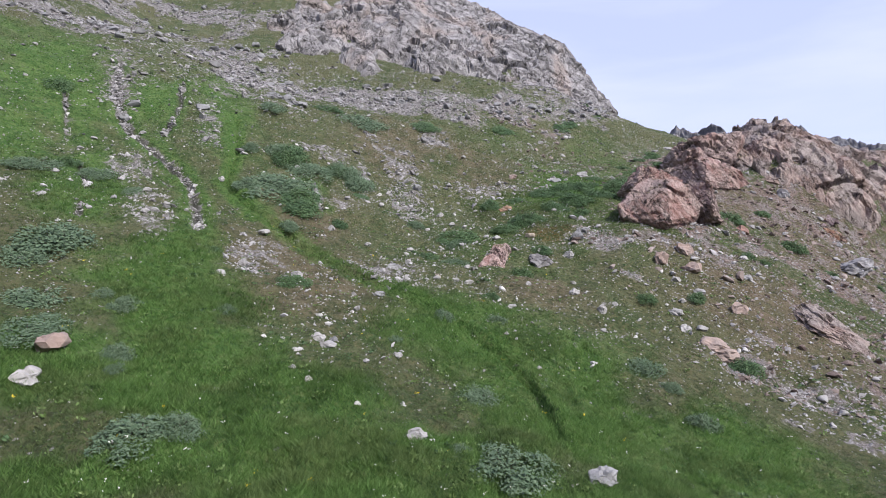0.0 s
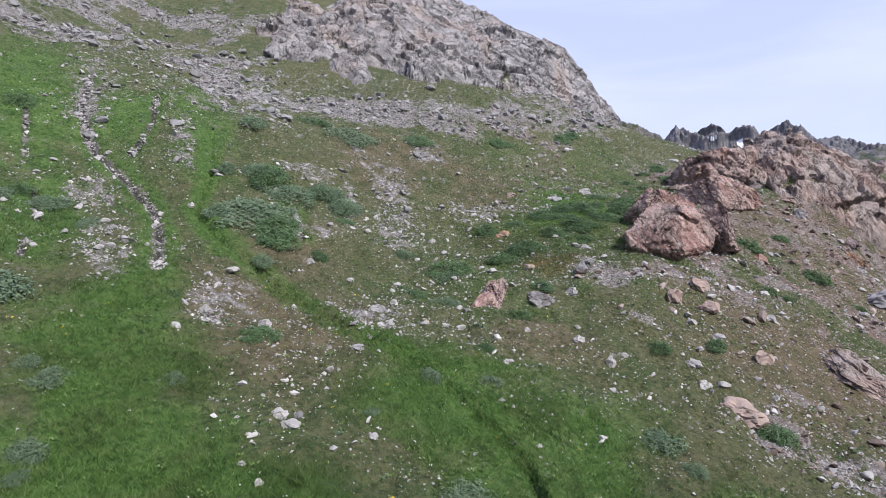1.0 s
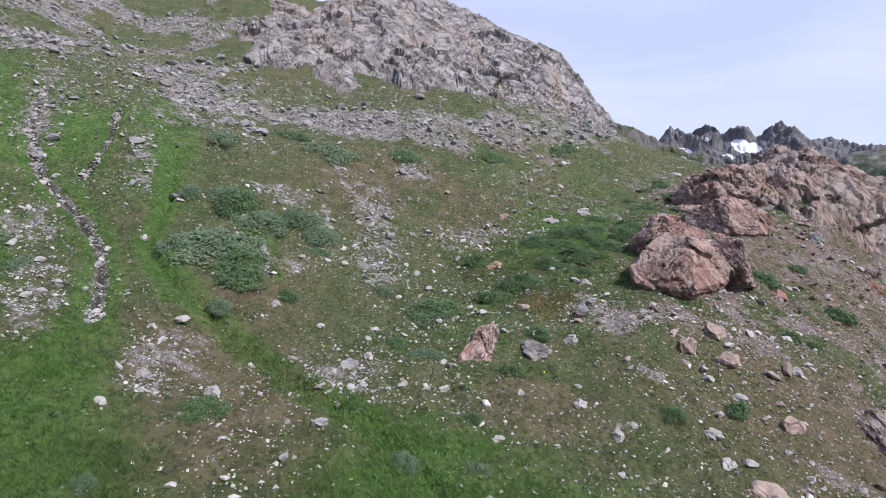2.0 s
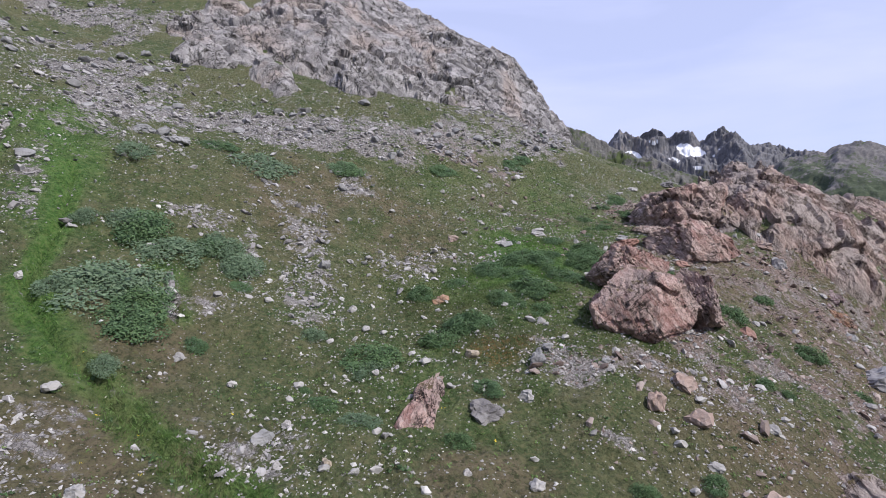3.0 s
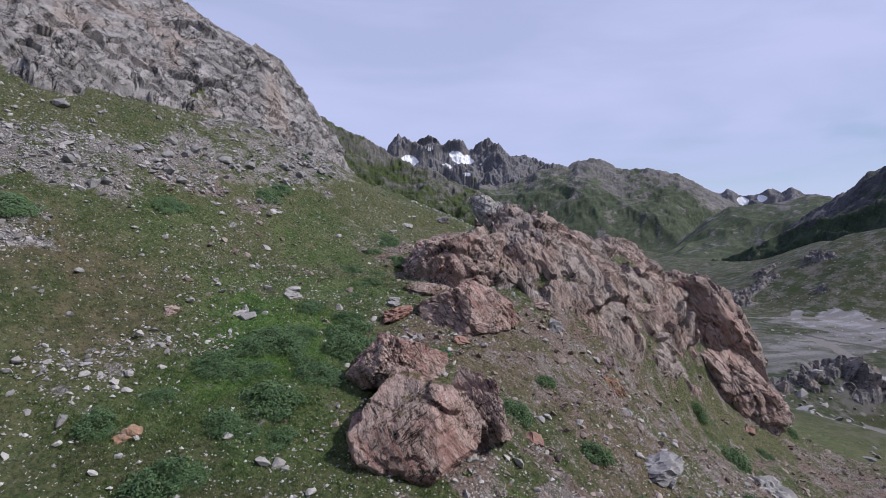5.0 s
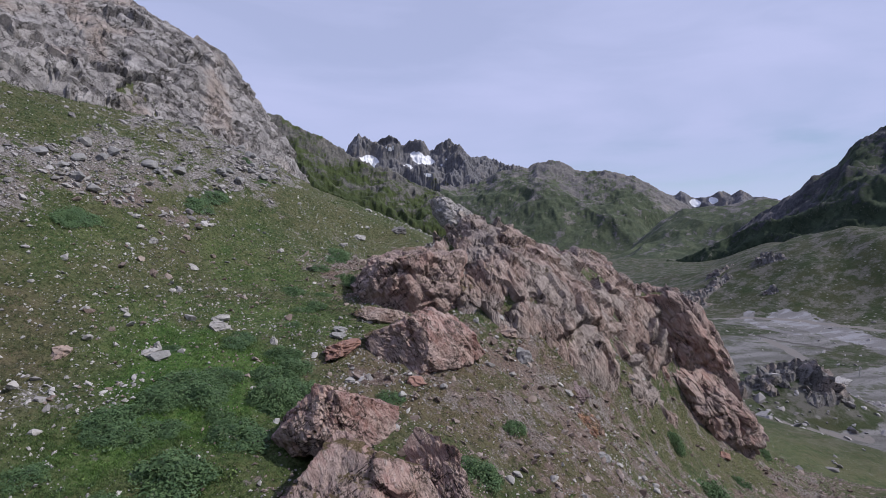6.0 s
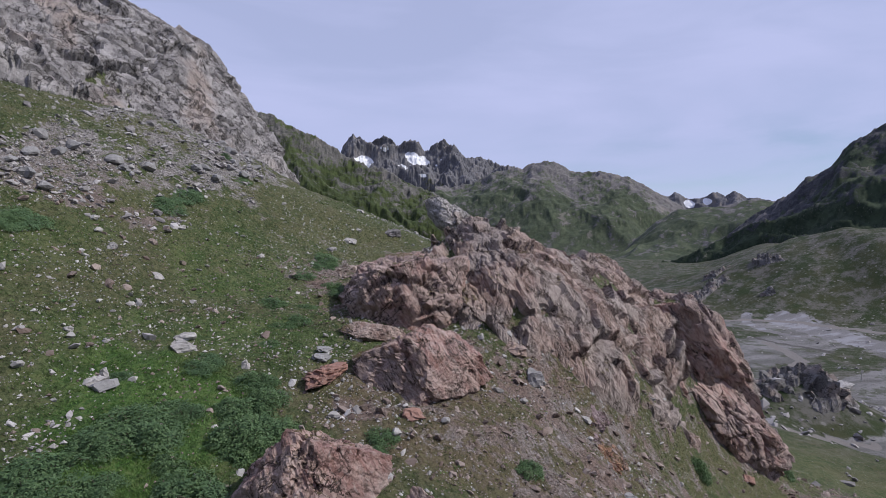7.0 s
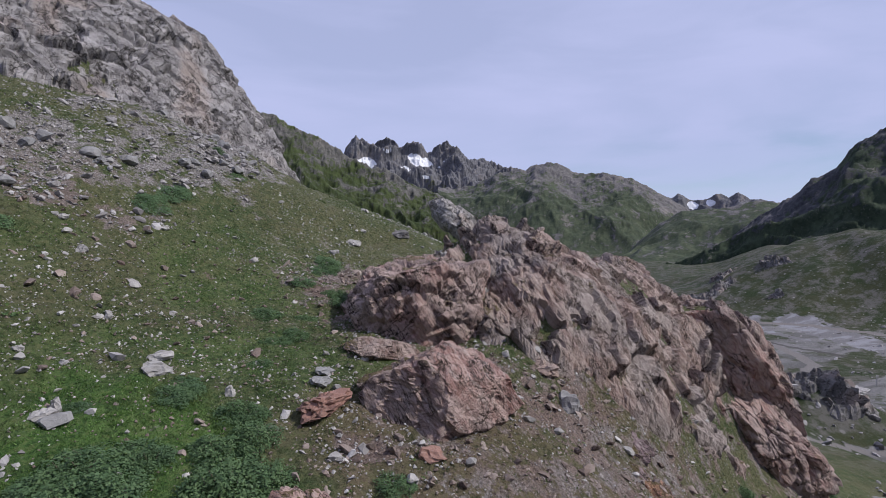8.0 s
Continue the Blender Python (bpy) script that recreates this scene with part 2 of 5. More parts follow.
# willow shrubs of the upper slope: x, y, width, height
SHRUBS_SLOPE = [
    (-19.57, 30.65, 1.41, 0.88),
    (-17.72, 30.01, 2.02, 0.84),
    (-15.3, 29.22, 1.59, 0.48),
    (-24.95, 38.35, 2.25, 1.13),
    (-9.72, 33.09, 4.53, 1.47),
    (-10.8, 32.37, 1.85, 1.06),
    (-8.07, 31.58, 2.23, 0.99),
    (-10.17, 37.43, 2.46, 1.38),
    (-11.98, 36.82, 1.54, 1.08),
    (-6.87, 37.63, 1.79, 1.2),
    (-5.48, 37.13, 2.04, 1.16),
    (-6.69, 47.46, 4.72, 1.26),
    (-9.66, 37.19, 3.04, 1.93),
    (-8.41, 36.43, 3.44, 1.06),
    (-8.71, 33.65, 3.64, 1.7),
    (-7.89, 31.55, 2.9, 1.34),
    (-6.49, 37.93, 2.45, 1.36),
    (-5.4, 37.27, 2.63, 1.32),
    (-7.9, 32.82, 2.33, 1.17),
    (-12.34, 42.72, 2.55, 0.91),
    (-7.63, 29.13, 1.36, 0.79),
    (-5.61, 31.64, 1.21, 0.85),
    (-1.6, 33.69, 1.27, 1.02),
    (0.8, 31.85, 1.89, 0.95),
    (-0.72, 29.43, 1.3, 0.54),
    (0.57, 28.33, 1.65, 0.72),
    (-1.74, 49.78, 2.46, 0.61),
    (5.28, 53.87, 1.8, 0.54),
]

# alder and willow shrubs of the hollow: x, y, width, height
SHRUBS_HOLLOW = [
    (-9.42, 48.58, 2.88, 0.58),
    (-5.04, 35.76, 1.39, 0.42),
    (-1.48, 30.56, 0.68, 0.45),
    (-9.96, 25.09, 1.02, 0.61),
    (2.0, 24.47, 0.87, 0.7),
    (-5.93, 23.2, 1.57, 0.61),
    (2.99, 37.39, 1.58, 1.09),
    (6.71, 39.82, 1.57, 0.79),
    (4.54, 34.68, 2.11, 1.32),
    (6.68, 36.3, 1.69, 0.99),
    (8.48, 36.8, 2.03, 1.3),
    (10.14, 38.64, 1.86, 1.24),
    (12.02, 39.74, 1.95, 1.3),
    (3.68, 27.5, 1.2, 1.0),
    (5.06, 29.96, 1.34, 0.67),
    (3.41, 33.67, 1.01, 0.63),
    (8.24, 35.3, 1.38, 0.77),
    (6.69, 40.22, 1.27, 1.01),
    (4.95, 34.55, 2.23, 1.62),
    (3.57, 33.65, 1.76, 0.98),
    (8.25, 37.08, 2.5, 1.37),
    (0.84, 32.74, 2.68, 1.15),
]

# leafy thicket deep in the hollow: x, y, width, height
SHRUBS_THICKET = [
    (9.2, 42.0, 2.2, 0.9), (10.4, 42.4, 1.6, 0.7), (8.2, 41.6, 2.0, 0.9), (12.9, 43.4, 1.6, 0.8), (12.1, 41.5, 2.1, 1.1),
    (13.0, 40.3, 1.7, 0.9), (15.2, 48.2, 1.3, 0.5), (11.6, 45.2, 1.4, 0.6), (6.9, 40.8, 1.8, 0.9), (8.7, 41.3, 1.9, 0.9),
    (11.7, 39.9, 1.9, 1.0), (10.3, 38.0, 2.1, 0.9), (16.0, 48.5, 1.4, 0.6), (7.8, 39.5, 2.0, 0.9), (9.6, 41.4, 1.9, 0.8),
    (13.1, 41.9, 1.6, 0.9), (8.3, 37.4, 1.8, 0.8), (7.2, 35.8, 1.5, 0.7), (5.5, 34.3, 1.3, 0.6), (11.8, 45.6, 1.5, 0.6),
    (15.4, 50.7, 1.6, 0.6), (18.9, 52.2, 1.3, 0.6), (19.9, 55.8, 1.9, 0.6), (4.8, 38.6, 1.4, 0.6), (16.9, 50.2, 1.2, 0.5),
    (17.8, 53.6, 1.4, 0.5), (14.2, 46.4, 1.2, 0.6),
]

# shrubs about the knoll: x, y, width, height
SHRUBS_KNOLL = [
    (11.43, 21.99, 1.46, 1.22),
    (17.42, 35.61, 1.87, 1.12),
    (20.66, 34.45, 1.61, 1.16),
    (15.95, 39.36, 1.21, 0.61),
    (20.68, 37.87, 1.25, 0.69),
    (11.34, 26.1, 1.06, 0.72),
    (8.94, 25.65, 1.0, 0.68),
    (36.99, 40.55, 2.99, 2.56),
    (16.2, 30.99, 0.86, 0.73),
    (16.85, 30.6, 0.65, 0.74),
    (21.64, 32.52, 0.94, 1.05),
    (24.82, 33.31, 0.73, 0.93),
    (36.2, 42.66, 1.71, 1.45),
    (31.44, 35.23, 1.42, 1.21),
    (43.56, 43.06, 1.48, 1.18),
    (15.42, 38.86, 1.06, 0.53),
    (52.15, 46.84, 1.45, 1.28),
    (19.39, 55.34, 1.99, 0.66),
    (18.87, 51.15, 1.47, 0.65),
    (8.97, 44.87, 0.87, 0.48),
    (13.15, 59.73, 1.44, 0.43),
    (11.62, 57.87, 2.04, 0.48),
    (24.31, 50.25, 1.53, 0.61),
]

# small dark shrubs by the scree: x, y, width, height
SHRUBS_FAR = [
    (11.92, 40.21, 2.17, 1.63),
    (13.25, 43.06, 1.24, 0.93),
    (9.34, 40.97, 2.21, 1.29),
    (8.26, 40.94, 1.66, 1.01),
    (6.91, 40.61, 2.19, 1.09),
    (10.61, 41.9, 1.35, 0.77),
    (8.51, 39.37, 1.37, 0.69),
    (9.94, 39.76, 1.4, 0.87),
    (15.78, 64.93, 1.04, 0.75),
    (5.48, 53.72, 2.39, 0.6),
    (16.38, 62.32, 1.4, 0.39),
    (11.32, 44.83, 1.54, 0.66),
    (15.44, 38.7, 0.89, 0.64),
    (52.73, 46.95, 1.24, 1.34),
    (5.11, 53.41, 1.88, 0.6),
    (-1.45, 49.56, 2.73, 0.48),
    (19.58, 55.43, 1.69, 0.42),
    (12.68, 59.31, 2.21, 0.35),
]

# boulders of the lower meadow: x, y, width, height
BOULDERS_MEADOW = [
    (-0.63, 13.67, 0.48, 0.34, 'pale'),
    (-10.54, 15.33, 1.0, 0.73, 'rose'),
    (-9.97, 13.72, 0.84, 0.42, 'pale'),
    (3.5, 12.56, 0.69, 0.48, 'grey'),
    (-4.06, 18.72, 0.49, 0.3, 'pale'),
    (-3.63, 18.36, 0.51, 0.29, 'pale'),
    (-3.59, 19.09, 0.34, 0.23, 'grey'),
    (-6.11, 24.22, 0.48, 0.36, 'grey'),
    (-2.39, 27.17, 0.53, 0.34, 'grey'),
    (2.77, 23.3, 0.39, 0.25, 'pale'),
    (6.66, 24.32, 0.42, 0.47, 'pale'),
    (5.8, 25.62, 0.48, 0.33, 'pale'),
    (10.56, 22.41, 1.51, 0.78, 'rose'),
    (11.75, 26.65, 0.51, 0.34, 'pale'),
    (9.9, 23.71, 0.55, 0.38, 'pale'),
    (9.88, 24.84, 0.42, 0.31, 'pale'),
    (12.98, 25.51, 0.72, 0.61, 'rose'),
    (-1.45, 18.44, 0.31, 0.22, 'pale'),
    (5.19, 44.56, 0.65, 0.43, 'rose'),
    (-4.23, 16.22, 0.2, 0.15, 'pale'),
    (-3.64, 15.69, 0.22, 0.19, 'pale'),
    (-5.91, 15.07, 0.16, 0.13, 'pale'),
    (-1.08, 15.5, 0.19, 0.14, 'pale'),
]

# boulders of the slope: x, y, width, height
BOULDERS_SLOPE = [
    (-6.07, 24.18, 0.51, 0.38, 'pale'),
    (-8.53, 27.48, 0.65, 0.41, 'pale'),
    (-8.42, 24.51, 0.54, 0.33, 'pale'),
    (-2.57, 23.44, 0.47, 0.29, 'grey'),
    (-2.27, 27.55, 0.52, 0.42, 'grey'),
    (-1.65, 27.87, 0.28, 0.33, 'pale'),
    (-1.68, 26.22, 0.34, 0.27, 'pale'),
    (-0.25, 26.2, 0.34, 0.38, 'tan'),
    (6.36, 29.48, 0.55, 0.46, 'pale'),
    (7.18, 31.06, 0.57, 0.61, 'grey'),
    (5.75, 25.68, 0.53, 0.36, 'pale'),
    (6.6, 24.28, 0.33, 0.51, 'pale'),
    (7.3, 24.79, 0.26, 0.22, 'pale'),
    (9.96, 24.89, 0.56, 0.44, 'pale'),
    (3.8, 25.9, 0.3, 0.23, 'pale'),
    (5.31, 44.7, 0.72, 0.47, 'rose'),
    (4.73, 28.65, 1.22, 0.76, 'dark'),
    (3.78, 36.51, 0.56, 0.42, 'rust'),
    (-5.84, 30.55, 0.56, 0.35, 'pale'),
    (-3.85, 29.9, 0.34, 0.31, 'pale'),
    (-12.34, 32.59, 0.44, 0.33, 'pale'),
    (-11.63, 46.56, 1.6, 0.6, 'grey'),
]

# boulders about the knoll: x, y, width, height
BOULDERS_KNOLL = [
    (-13.5, 46.68, 1.22, 0.65, 'grey'),
    (22.35, 58.71, 1.07, 0.53, 'pale'),
    (24.07, 47.27, 0.97, 0.57, 'pale'),
    (24.3, 43.29, 0.98, 0.61, 'rose'),
    (24.57, 42.35, 0.97, 0.81, 'grey'),
    (17.52, 34.16, 0.84, 0.66, 'red'),
    (14.88, 28.44, 0.74, 0.37, 'pale'),
    (10.84, 28.92, 0.69, 1.01, 'rose'),
    (12.3, 29.76, 0.97, 0.73, 'rose'),
    (12.06, 28.22, 0.92, 0.69, 'rose'),
    (7.2, 31.26, 0.57, 0.72, 'grey'),
    (7.76, 31.86, 0.44, 0.33, 'grey'),
    (4.81, 32.31, 0.63, 0.46, 'tan'),
    (4.02, 36.56, 0.57, 0.55, 'rust'),
    (-0.2, 36.4, 0.66, 0.33, 'pale'),
    (8.17, 44.55, 0.71, 0.44, 'pale'),
    (11.02, 46.52, 0.89, 0.51, 'pale'),
    (23.98, 34.08, 2.3, 1.26, 'veined'),
    (36.21, 36.91, 2.83, 1.62, 'pale'),
    (15.91, 44.63, 0.69, 0.31, 'grey'),
    (15.54, 43.92, 0.79, 0.33, 'grey'),
    (183.84, 103.12, 5.7, 2.66, 'pale'),
]

# stones below the red blocks and by the bench: x, y, width, height
BOULDERS_EAST = [
    (15.14, 42.25, 1.64, 0.57, 'red'),
    (24.42, 42.22, 0.75, 0.9, 'veined'),
    (8.87, 53.2, 0.59, 0.41, 'pale'),
    (26.36, 60.41, 1.21, 0.72, 'dark'),
    (8.48, 44.88, 0.37, 0.57, 'pale'),
    (11.24, 47.26, 0.77, 0.41, 'pale'),
    (9.37, 59.29, 1.13, 0.53, 'grey'),
    (12.0, 56.1, 0.55, 0.32, 'pale'),
    (8.08, 55.16, 0.62, 0.31, 'pale'),
    (15.39, 37.73, 0.34, 0.21, 'pale'),
    (17.38, 39.87, 0.78, 0.43, 'red'),
    (24.4, 43.32, 0.61, 0.41, 'rose'),
    (24.18, 43.66, 0.46, 0.36, 'rose'),
    (22.03, 42.18, 0.33, 0.24, 'pale'),
    (9.73, 30.36, 0.54, 0.29, 'pale'),
    (9.75, 30.9, 0.36, 0.26, 'grey'),
    (25.32, 37.62, 0.63, 0.44, 'grey'),
    (44.6, 44.93, 1.12, 0.71, 'red'),
    (14.08, 46.52, 0.33, 0.24, 'pale'),
    (7.37, 47.4, 0.34, 0.29, 'pale'),
    (12.9, 44.53, 0.31, 0.48, 'pale'),
]

# ---- materials ----
class Nodes:
    """Short hand for building one node material."""

    def __init__(self, name, roughness=0.9):
        self.m = bpy.data.materials.new(name)
        self.m.use_nodes = True
        self.t = self.m.node_tree
        self.b = self.t.nodes["Principled BSDF"]
        self.b.inputs["Roughness"].default_value = roughness
        self.b.inputs["Specular IOR Level"].default_value = 0.25
        self.pos = self.t.nodes.new("ShaderNodeNewGeometry").outputs["Position"]
        self.obj = self.t.nodes.new("ShaderNodeTexCoord").outputs["Object"]

    def link(self, a, b):
        self.t.links.new(a, b)

    def put(self, socket, value):
        if hasattr(value, "is_output"):
            self.link(value, socket)
        elif isinstance(value, (tuple, list)) and len(value) == 3 and socket.type == "RGBA":
            socket.default_value = (*value, 1)
        else:
            socket.default_value = value

    def noise(self, scale, detail=4, vec=None, rough=0.55, distort=0.0):
        n = self.t.nodes.new("ShaderNodeTexNoise")
        n.inputs["Scale"].default_value = scale
        n.inputs["Detail"].default_value = detail
        n.inputs["Roughness"].default_value = rough
        n.inputs["Distortion"].default_value = distort
        self.link(vec or self.pos, n.inputs["Vector"])
        return n.outputs["Fac"]

    def voronoi(self, scale, feature="F1", vec=None, out="Distance", rand=1.0):
        n = self.t.nodes.new("ShaderNodeTexVoronoi")
        n.feature = feature
        n.inputs["Scale"].default_value = scale
        n.inputs["Randomness"].default_value = rand
        self.link(vec or self.pos, n.inputs["Vector"])
        return n.outputs[out]

    def mapped(self, scale=(1, 1, 1), rot=(0, 0, 0), vec=None):
        n = self.t.nodes.new("ShaderNodeMapping")
        n.inputs["Scale"].default_value = scale
        n.inputs["Rotation"].default_value = rot
        self.link(vec or self.pos, n.inputs["Vector"])
        return n.outputs["Vector"]

    def framed(self, axes, scales, vec=None):
        """The place told along three axes of the rock, each stretched."""
        both = self.t.nodes.new("ShaderNodeCombineXYZ")
        for k, (axis, scale) in enumerate(zip(axes, scales)):
            n = self.t.nodes.new("ShaderNodeVectorMath")
            n.operation = "DOT_PRODUCT"
            self.link(vec or self.pos, n.inputs[0])
            n.inputs[1].default_value = tuple(scale * a for a in axis)
            self.link(n.outputs["Value"], both.inputs[k])
        return both.outputs[0]

    def shifted(self, scale, amount):
        """The place, moved about by noise, so that cells lose their straight sides."""
        n = self.t.nodes.new("ShaderNodeTexNoise")
        n.inputs["Scale"].default_value = scale
        n.inputs["Detail"].default_value = 3
        self.link(self.pos, n.inputs["Vector"])
        m = self.t.nodes.new("ShaderNodeVectorMath")
        m.operation = "MULTIPLY_ADD"
        self.link(n.outputs["Color"], m.inputs[0])
        m.inputs[1].default_value = (amount, amount, amount)
        self.link(self.pos, m.inputs[2])
        return m.outputs[0]

    def step(self, value, lo, hi, a=0.0, b=1.0):
        n = self.t.nodes.new("ShaderNodeMapRange")
        n.interpolation_type = "SMOOTHSTEP"
        for key, v in (("Value", value), ("From Min", lo), ("From Max", hi), ("To Min", a), ("To Max", b)):
            self.put(n.inputs[key], v)
        return n.outputs["Result"]

    def math(self, op, a, b=0.0):
        n = self.t.nodes.new("ShaderNodeMath")
        n.operation = op
        self.put(n.inputs[0], a)
        self.put(n.inputs[1], b)
        return n.outputs[0]

    def mix(self, fac, a, b, blend="MIX"):
        n = self.t.nodes.new("ShaderNodeMix")
        n.data_type = "RGBA"
        n.blend_type = blend
        self.put(n.inputs["Factor"], fac)
        self.put(n.inputs["A"], a)
        self.put(n.inputs["B"], b)
        return n.outputs["Result"]

    def attr(self, name, out="Fac"):
        n = self.t.nodes.new("ShaderNodeAttribute")
        n.attribute_name = name
        return n.outputs[out]

    def island(self):
        return self.t.nodes.new("ShaderNodeNewGeometry").outputs["Random Per Island"]

    def random(self):
        return self.t.nodes.new("ShaderNodeObjectInfo").outputs["Random"]

    def up(self):
        n = self.t.nodes.new("ShaderNodeSeparateXYZ")
        self.link(self.t.nodes.new("ShaderNodeNewGeometry").outputs["Normal"], n.inputs[0])
        return n.outputs["Z"]

    def bump(self, height, distance=0.05, strength=0.8, after=None):
        n = self.t.nodes.new("ShaderNodeBump")
        n.inputs["Distance"].default_value = distance
        n.inputs["Strength"].default_value = strength
        self.link(height, n.inputs["Height"])
        if after:
            self.link(after, n.inputs["Normal"])
        return n.outputs["Normal"]

    def thin(self, colour, share=0.45):
        """A leaf: part of the light passes through it."""
        self.put(self.b.inputs["Base Color"], colour)
        lit = self.t.nodes.new("ShaderNodeBsdfTranslucent")
        self.put(lit.inputs["Color"], colour)
        both = self.t.nodes.new("ShaderNodeMixShader")
        both.inputs[0].default_value = share
        self.link(self.b.outputs[0], both.inputs[1])
        self.link(lit.outputs[0], both.inputs[2])
        self.link(both.outputs[0], self.t.nodes["Material Output"].inputs["Surface"])
        return self.m

    def done(self, colour, normal=None, rough=None):
        self.put(self.b.inputs["Base Color"], self.mix(1.0, colour, (0.80, 0.80, 0.82), "MULTIPLY"))
        if normal:
            self.link(normal, self.b.inputs["Normal"])
        if rough is not None:
            self.put(self.b.inputs["Roughness"], rough)
        return self.m


def ground_material():
    k = Nodes("alpine_ground", 0.95)
    big, mid, fine = k.noise(0.12, 5), k.noise(0.9, 5), k.noise(7.0, 6, rough=0.65)
    lush, scree, bare = k.attr("lush"), k.attr("scree"), k.attr("bare")
    gravel, far = k.attr("gravel"), k.attr("far")
    meadow = k.mix(k.step(mid, 0.40, 0.60), (0.055, 0.090, 0.029), (0.100, 0.122, 0.052))
    meadow = k.mix(k.step(big, 0.45, 0.62, 0.0, 0.65), meadow, (0.124, 0.124, 0.062))
    meadow = k.mix(k.step(k.noise(0.55, 6, rough=0.7), 0.53, 0.62, 0.0, 0.45), meadow, (0.150, 0.132, 0.082))
    green = k.mix(k.step(mid, 0.38, 0.62), (0.060, 0.140, 0.028), (0.112, 0.200, 0.050))
    green = k.mix(k.step(fine, 0.45, 0.75, 0.0, 0.5), green, (0.10, 0.16, 0.055))
    green = k.mix(k.step(k.noise(0.4, 6, rough=0.65, distort=0.6), 0.50, 0.60, 0.0, 0.7), green, (0.036, 0.088, 0.018))
    col = k.mix(lush, meadow, green)
    col = k.mix(k.step(k.attr("gully"), 0.3, 0.8, 0.0, 0.6), col, k.mix(k.step(fine, 0.42, 0.58), (0.042, 0.118, 0.016), (0.105, 0.205, 0.042)))
    earth = k.mix(k.step(mid, 0.38, 0.62), (0.115, 0.080, 0.055), (0.185, 0.140, 0.095))
    earth = k.mix(k.step(k.noise(2.6, 3), 0.5, 0.7, 0.0, 0.55), earth, (0.10, 0.11, 0.045))
    earth = k.mix(k.math("MULTIPLY", k.attr("red"), k.step(k.noise(0.45, 5), 0.35, 0.65)), earth, (0.20, 0.135, 0.10))
    col = k.mix(k.math("MULTIPLY", bare, k.step(mid, 0.25, 0.6, 0.45, 1.0)), col, earth)
    off, off2 = k.shifted(4.0, 0.35), k.shifted(9.0, 0.16)
    rub = k.voronoi(6.0, out="Color", vec=off)
    rub2 = k.voronoi(14.0, out="Color", vec=off2)
    grit = k.mix(rub, (0.19, 0.175, 0.165), (0.52, 0.495, 0.48))
    grit = k.mix(k.step(k.voronoi(6.0, "DISTANCE_TO_EDGE", off), 0.02, 0.16, 0.75, 0.0), grit, (0.055, 0.05, 0.042))
    small = k.mix(rub2, (0.18, 0.165, 0.155), (0.50, 0.47, 0.455))
    small = k.mix(k.step(k.voronoi(14.0, "DISTANCE_TO_EDGE", off2), 0.02, 0.18, 0.7, 0.0), small, (0.06, 0.055, 0.045))
    grit = k.mix(k.step(k.noise(1.4, 4), 0.42, 0.58), grit, small)
    grit = k.mix(k.math("MULTIPLY", k.attr("red"), k.step(k.noise(0.5, 5), 0.38, 0.62, 0.3, 0.95)), grit, k.mix(rub2, (0.10, 0.070, 0.056), (0.30, 0.22, 0.185)))
    tuft = k.noise(4.5, 6, rough=0.72)
    col = k.mix(k.step(tuft, 0.50, 0.61, 0.0, 0.7), col, k.mix(lush, (0.150, 0.140, 0.068), (0.140, 0.190, 0.062)))
    col = k.mix(k.step(tuft, 0.49, 0.38, 0.0, 0.85), col, k.mix(lush, (0.042, 0.050, 0.018), (0.030, 0.070, 0.013)))
    col = k.mix(k.step(k.noise(15.0, 5, rough=0.75), 0.54, 0.64, 0.0, 0.5), col, k.mix(lush, (0.215, 0.185, 0.115), (0.16, 0.20, 0.075)))
    speck = k.step(k.voronoi(3.2), 0.10, 0.17, 1.0, 0.0)
    speck = k.math("MULTIPLY", speck, k.step(k.voronoi(3.2, out="Color"), 0.55, 0.62))
    speck = k.math("MULTIPLY", speck, k.math("SUBTRACT", 1.0, k.math("MULTIPLY", lush, 0.9)))
    chip = k.math("MULTIPLY", k.step(k.voronoi(8.5), 0.16, 0.25, 1.0, 0.0), k.step(k.voronoi(8.5, out="Color"), 0.60, 0.64))
    chip = k.math("MULTIPLY", chip, k.math("SUBTRACT", k.step(k.noise(0.7, 4), 0.42, 0.56), k.math("MULTIPLY", lush, 0.9)))
    speck = k.math("MAXIMUM", speck, chip)
    col = k.mix(speck, col, k.mix(rub2, (0.26, 0.25, 0.24), (0.56, 0.54, 0.52)))
    lump = k.math("ADD", k.math("SUBTRACT", k.noise(2.6, 6, rough=0.75), 0.5), k.math("MULTIPLY", k.math("SUBTRACT", mid, 0.5), 0.8))
    stony = k.step(k.math("ADD", k.math("MULTIPLY", scree, 0.8), k.math("MULTIPLY", lump, 2.6)), 0.42, 0.75)
    col = k.mix(stony, col, grit)
    col = k.mix(k.attr("rill"), col, (0.045, 0.045, 0.035))
    col = k.mix(k.math("MULTIPLY", k.attr("rust"), k.step(fine, 0.46, 0.60, 0.05, 0.6)), col, (0.26, 0.13, 0.04))
    flats = k.mix(k.step(k.noise(0.05, 7, k.mapped((0.5, 1.6, 1.0), (0, 0, 0.5)), 0.65, 0.8), 0.40, 0.62), (0.135, 0.132, 0.128), (0.245, 0.24, 0.24))
    hills = k.mix(k.step(k.noise(0.05, 7, rough=0.65), 0.4, 0.62), (0.028, 0.046, 0.014), (0.054, 0.060, 0.027))
    hills = k.mix(k.step(k.noise(0.12, 8, rough=0.78), 0.45, 0.60, 0.0, 0.85), hills, (0.15, 0.142, 0.13))
    hills = k.mix(k.step(k.noise(0.5, 6, rough=0.75), 0.52, 0.66, 0.0, 0.7), hills, (0.03, 0.042, 0.018))
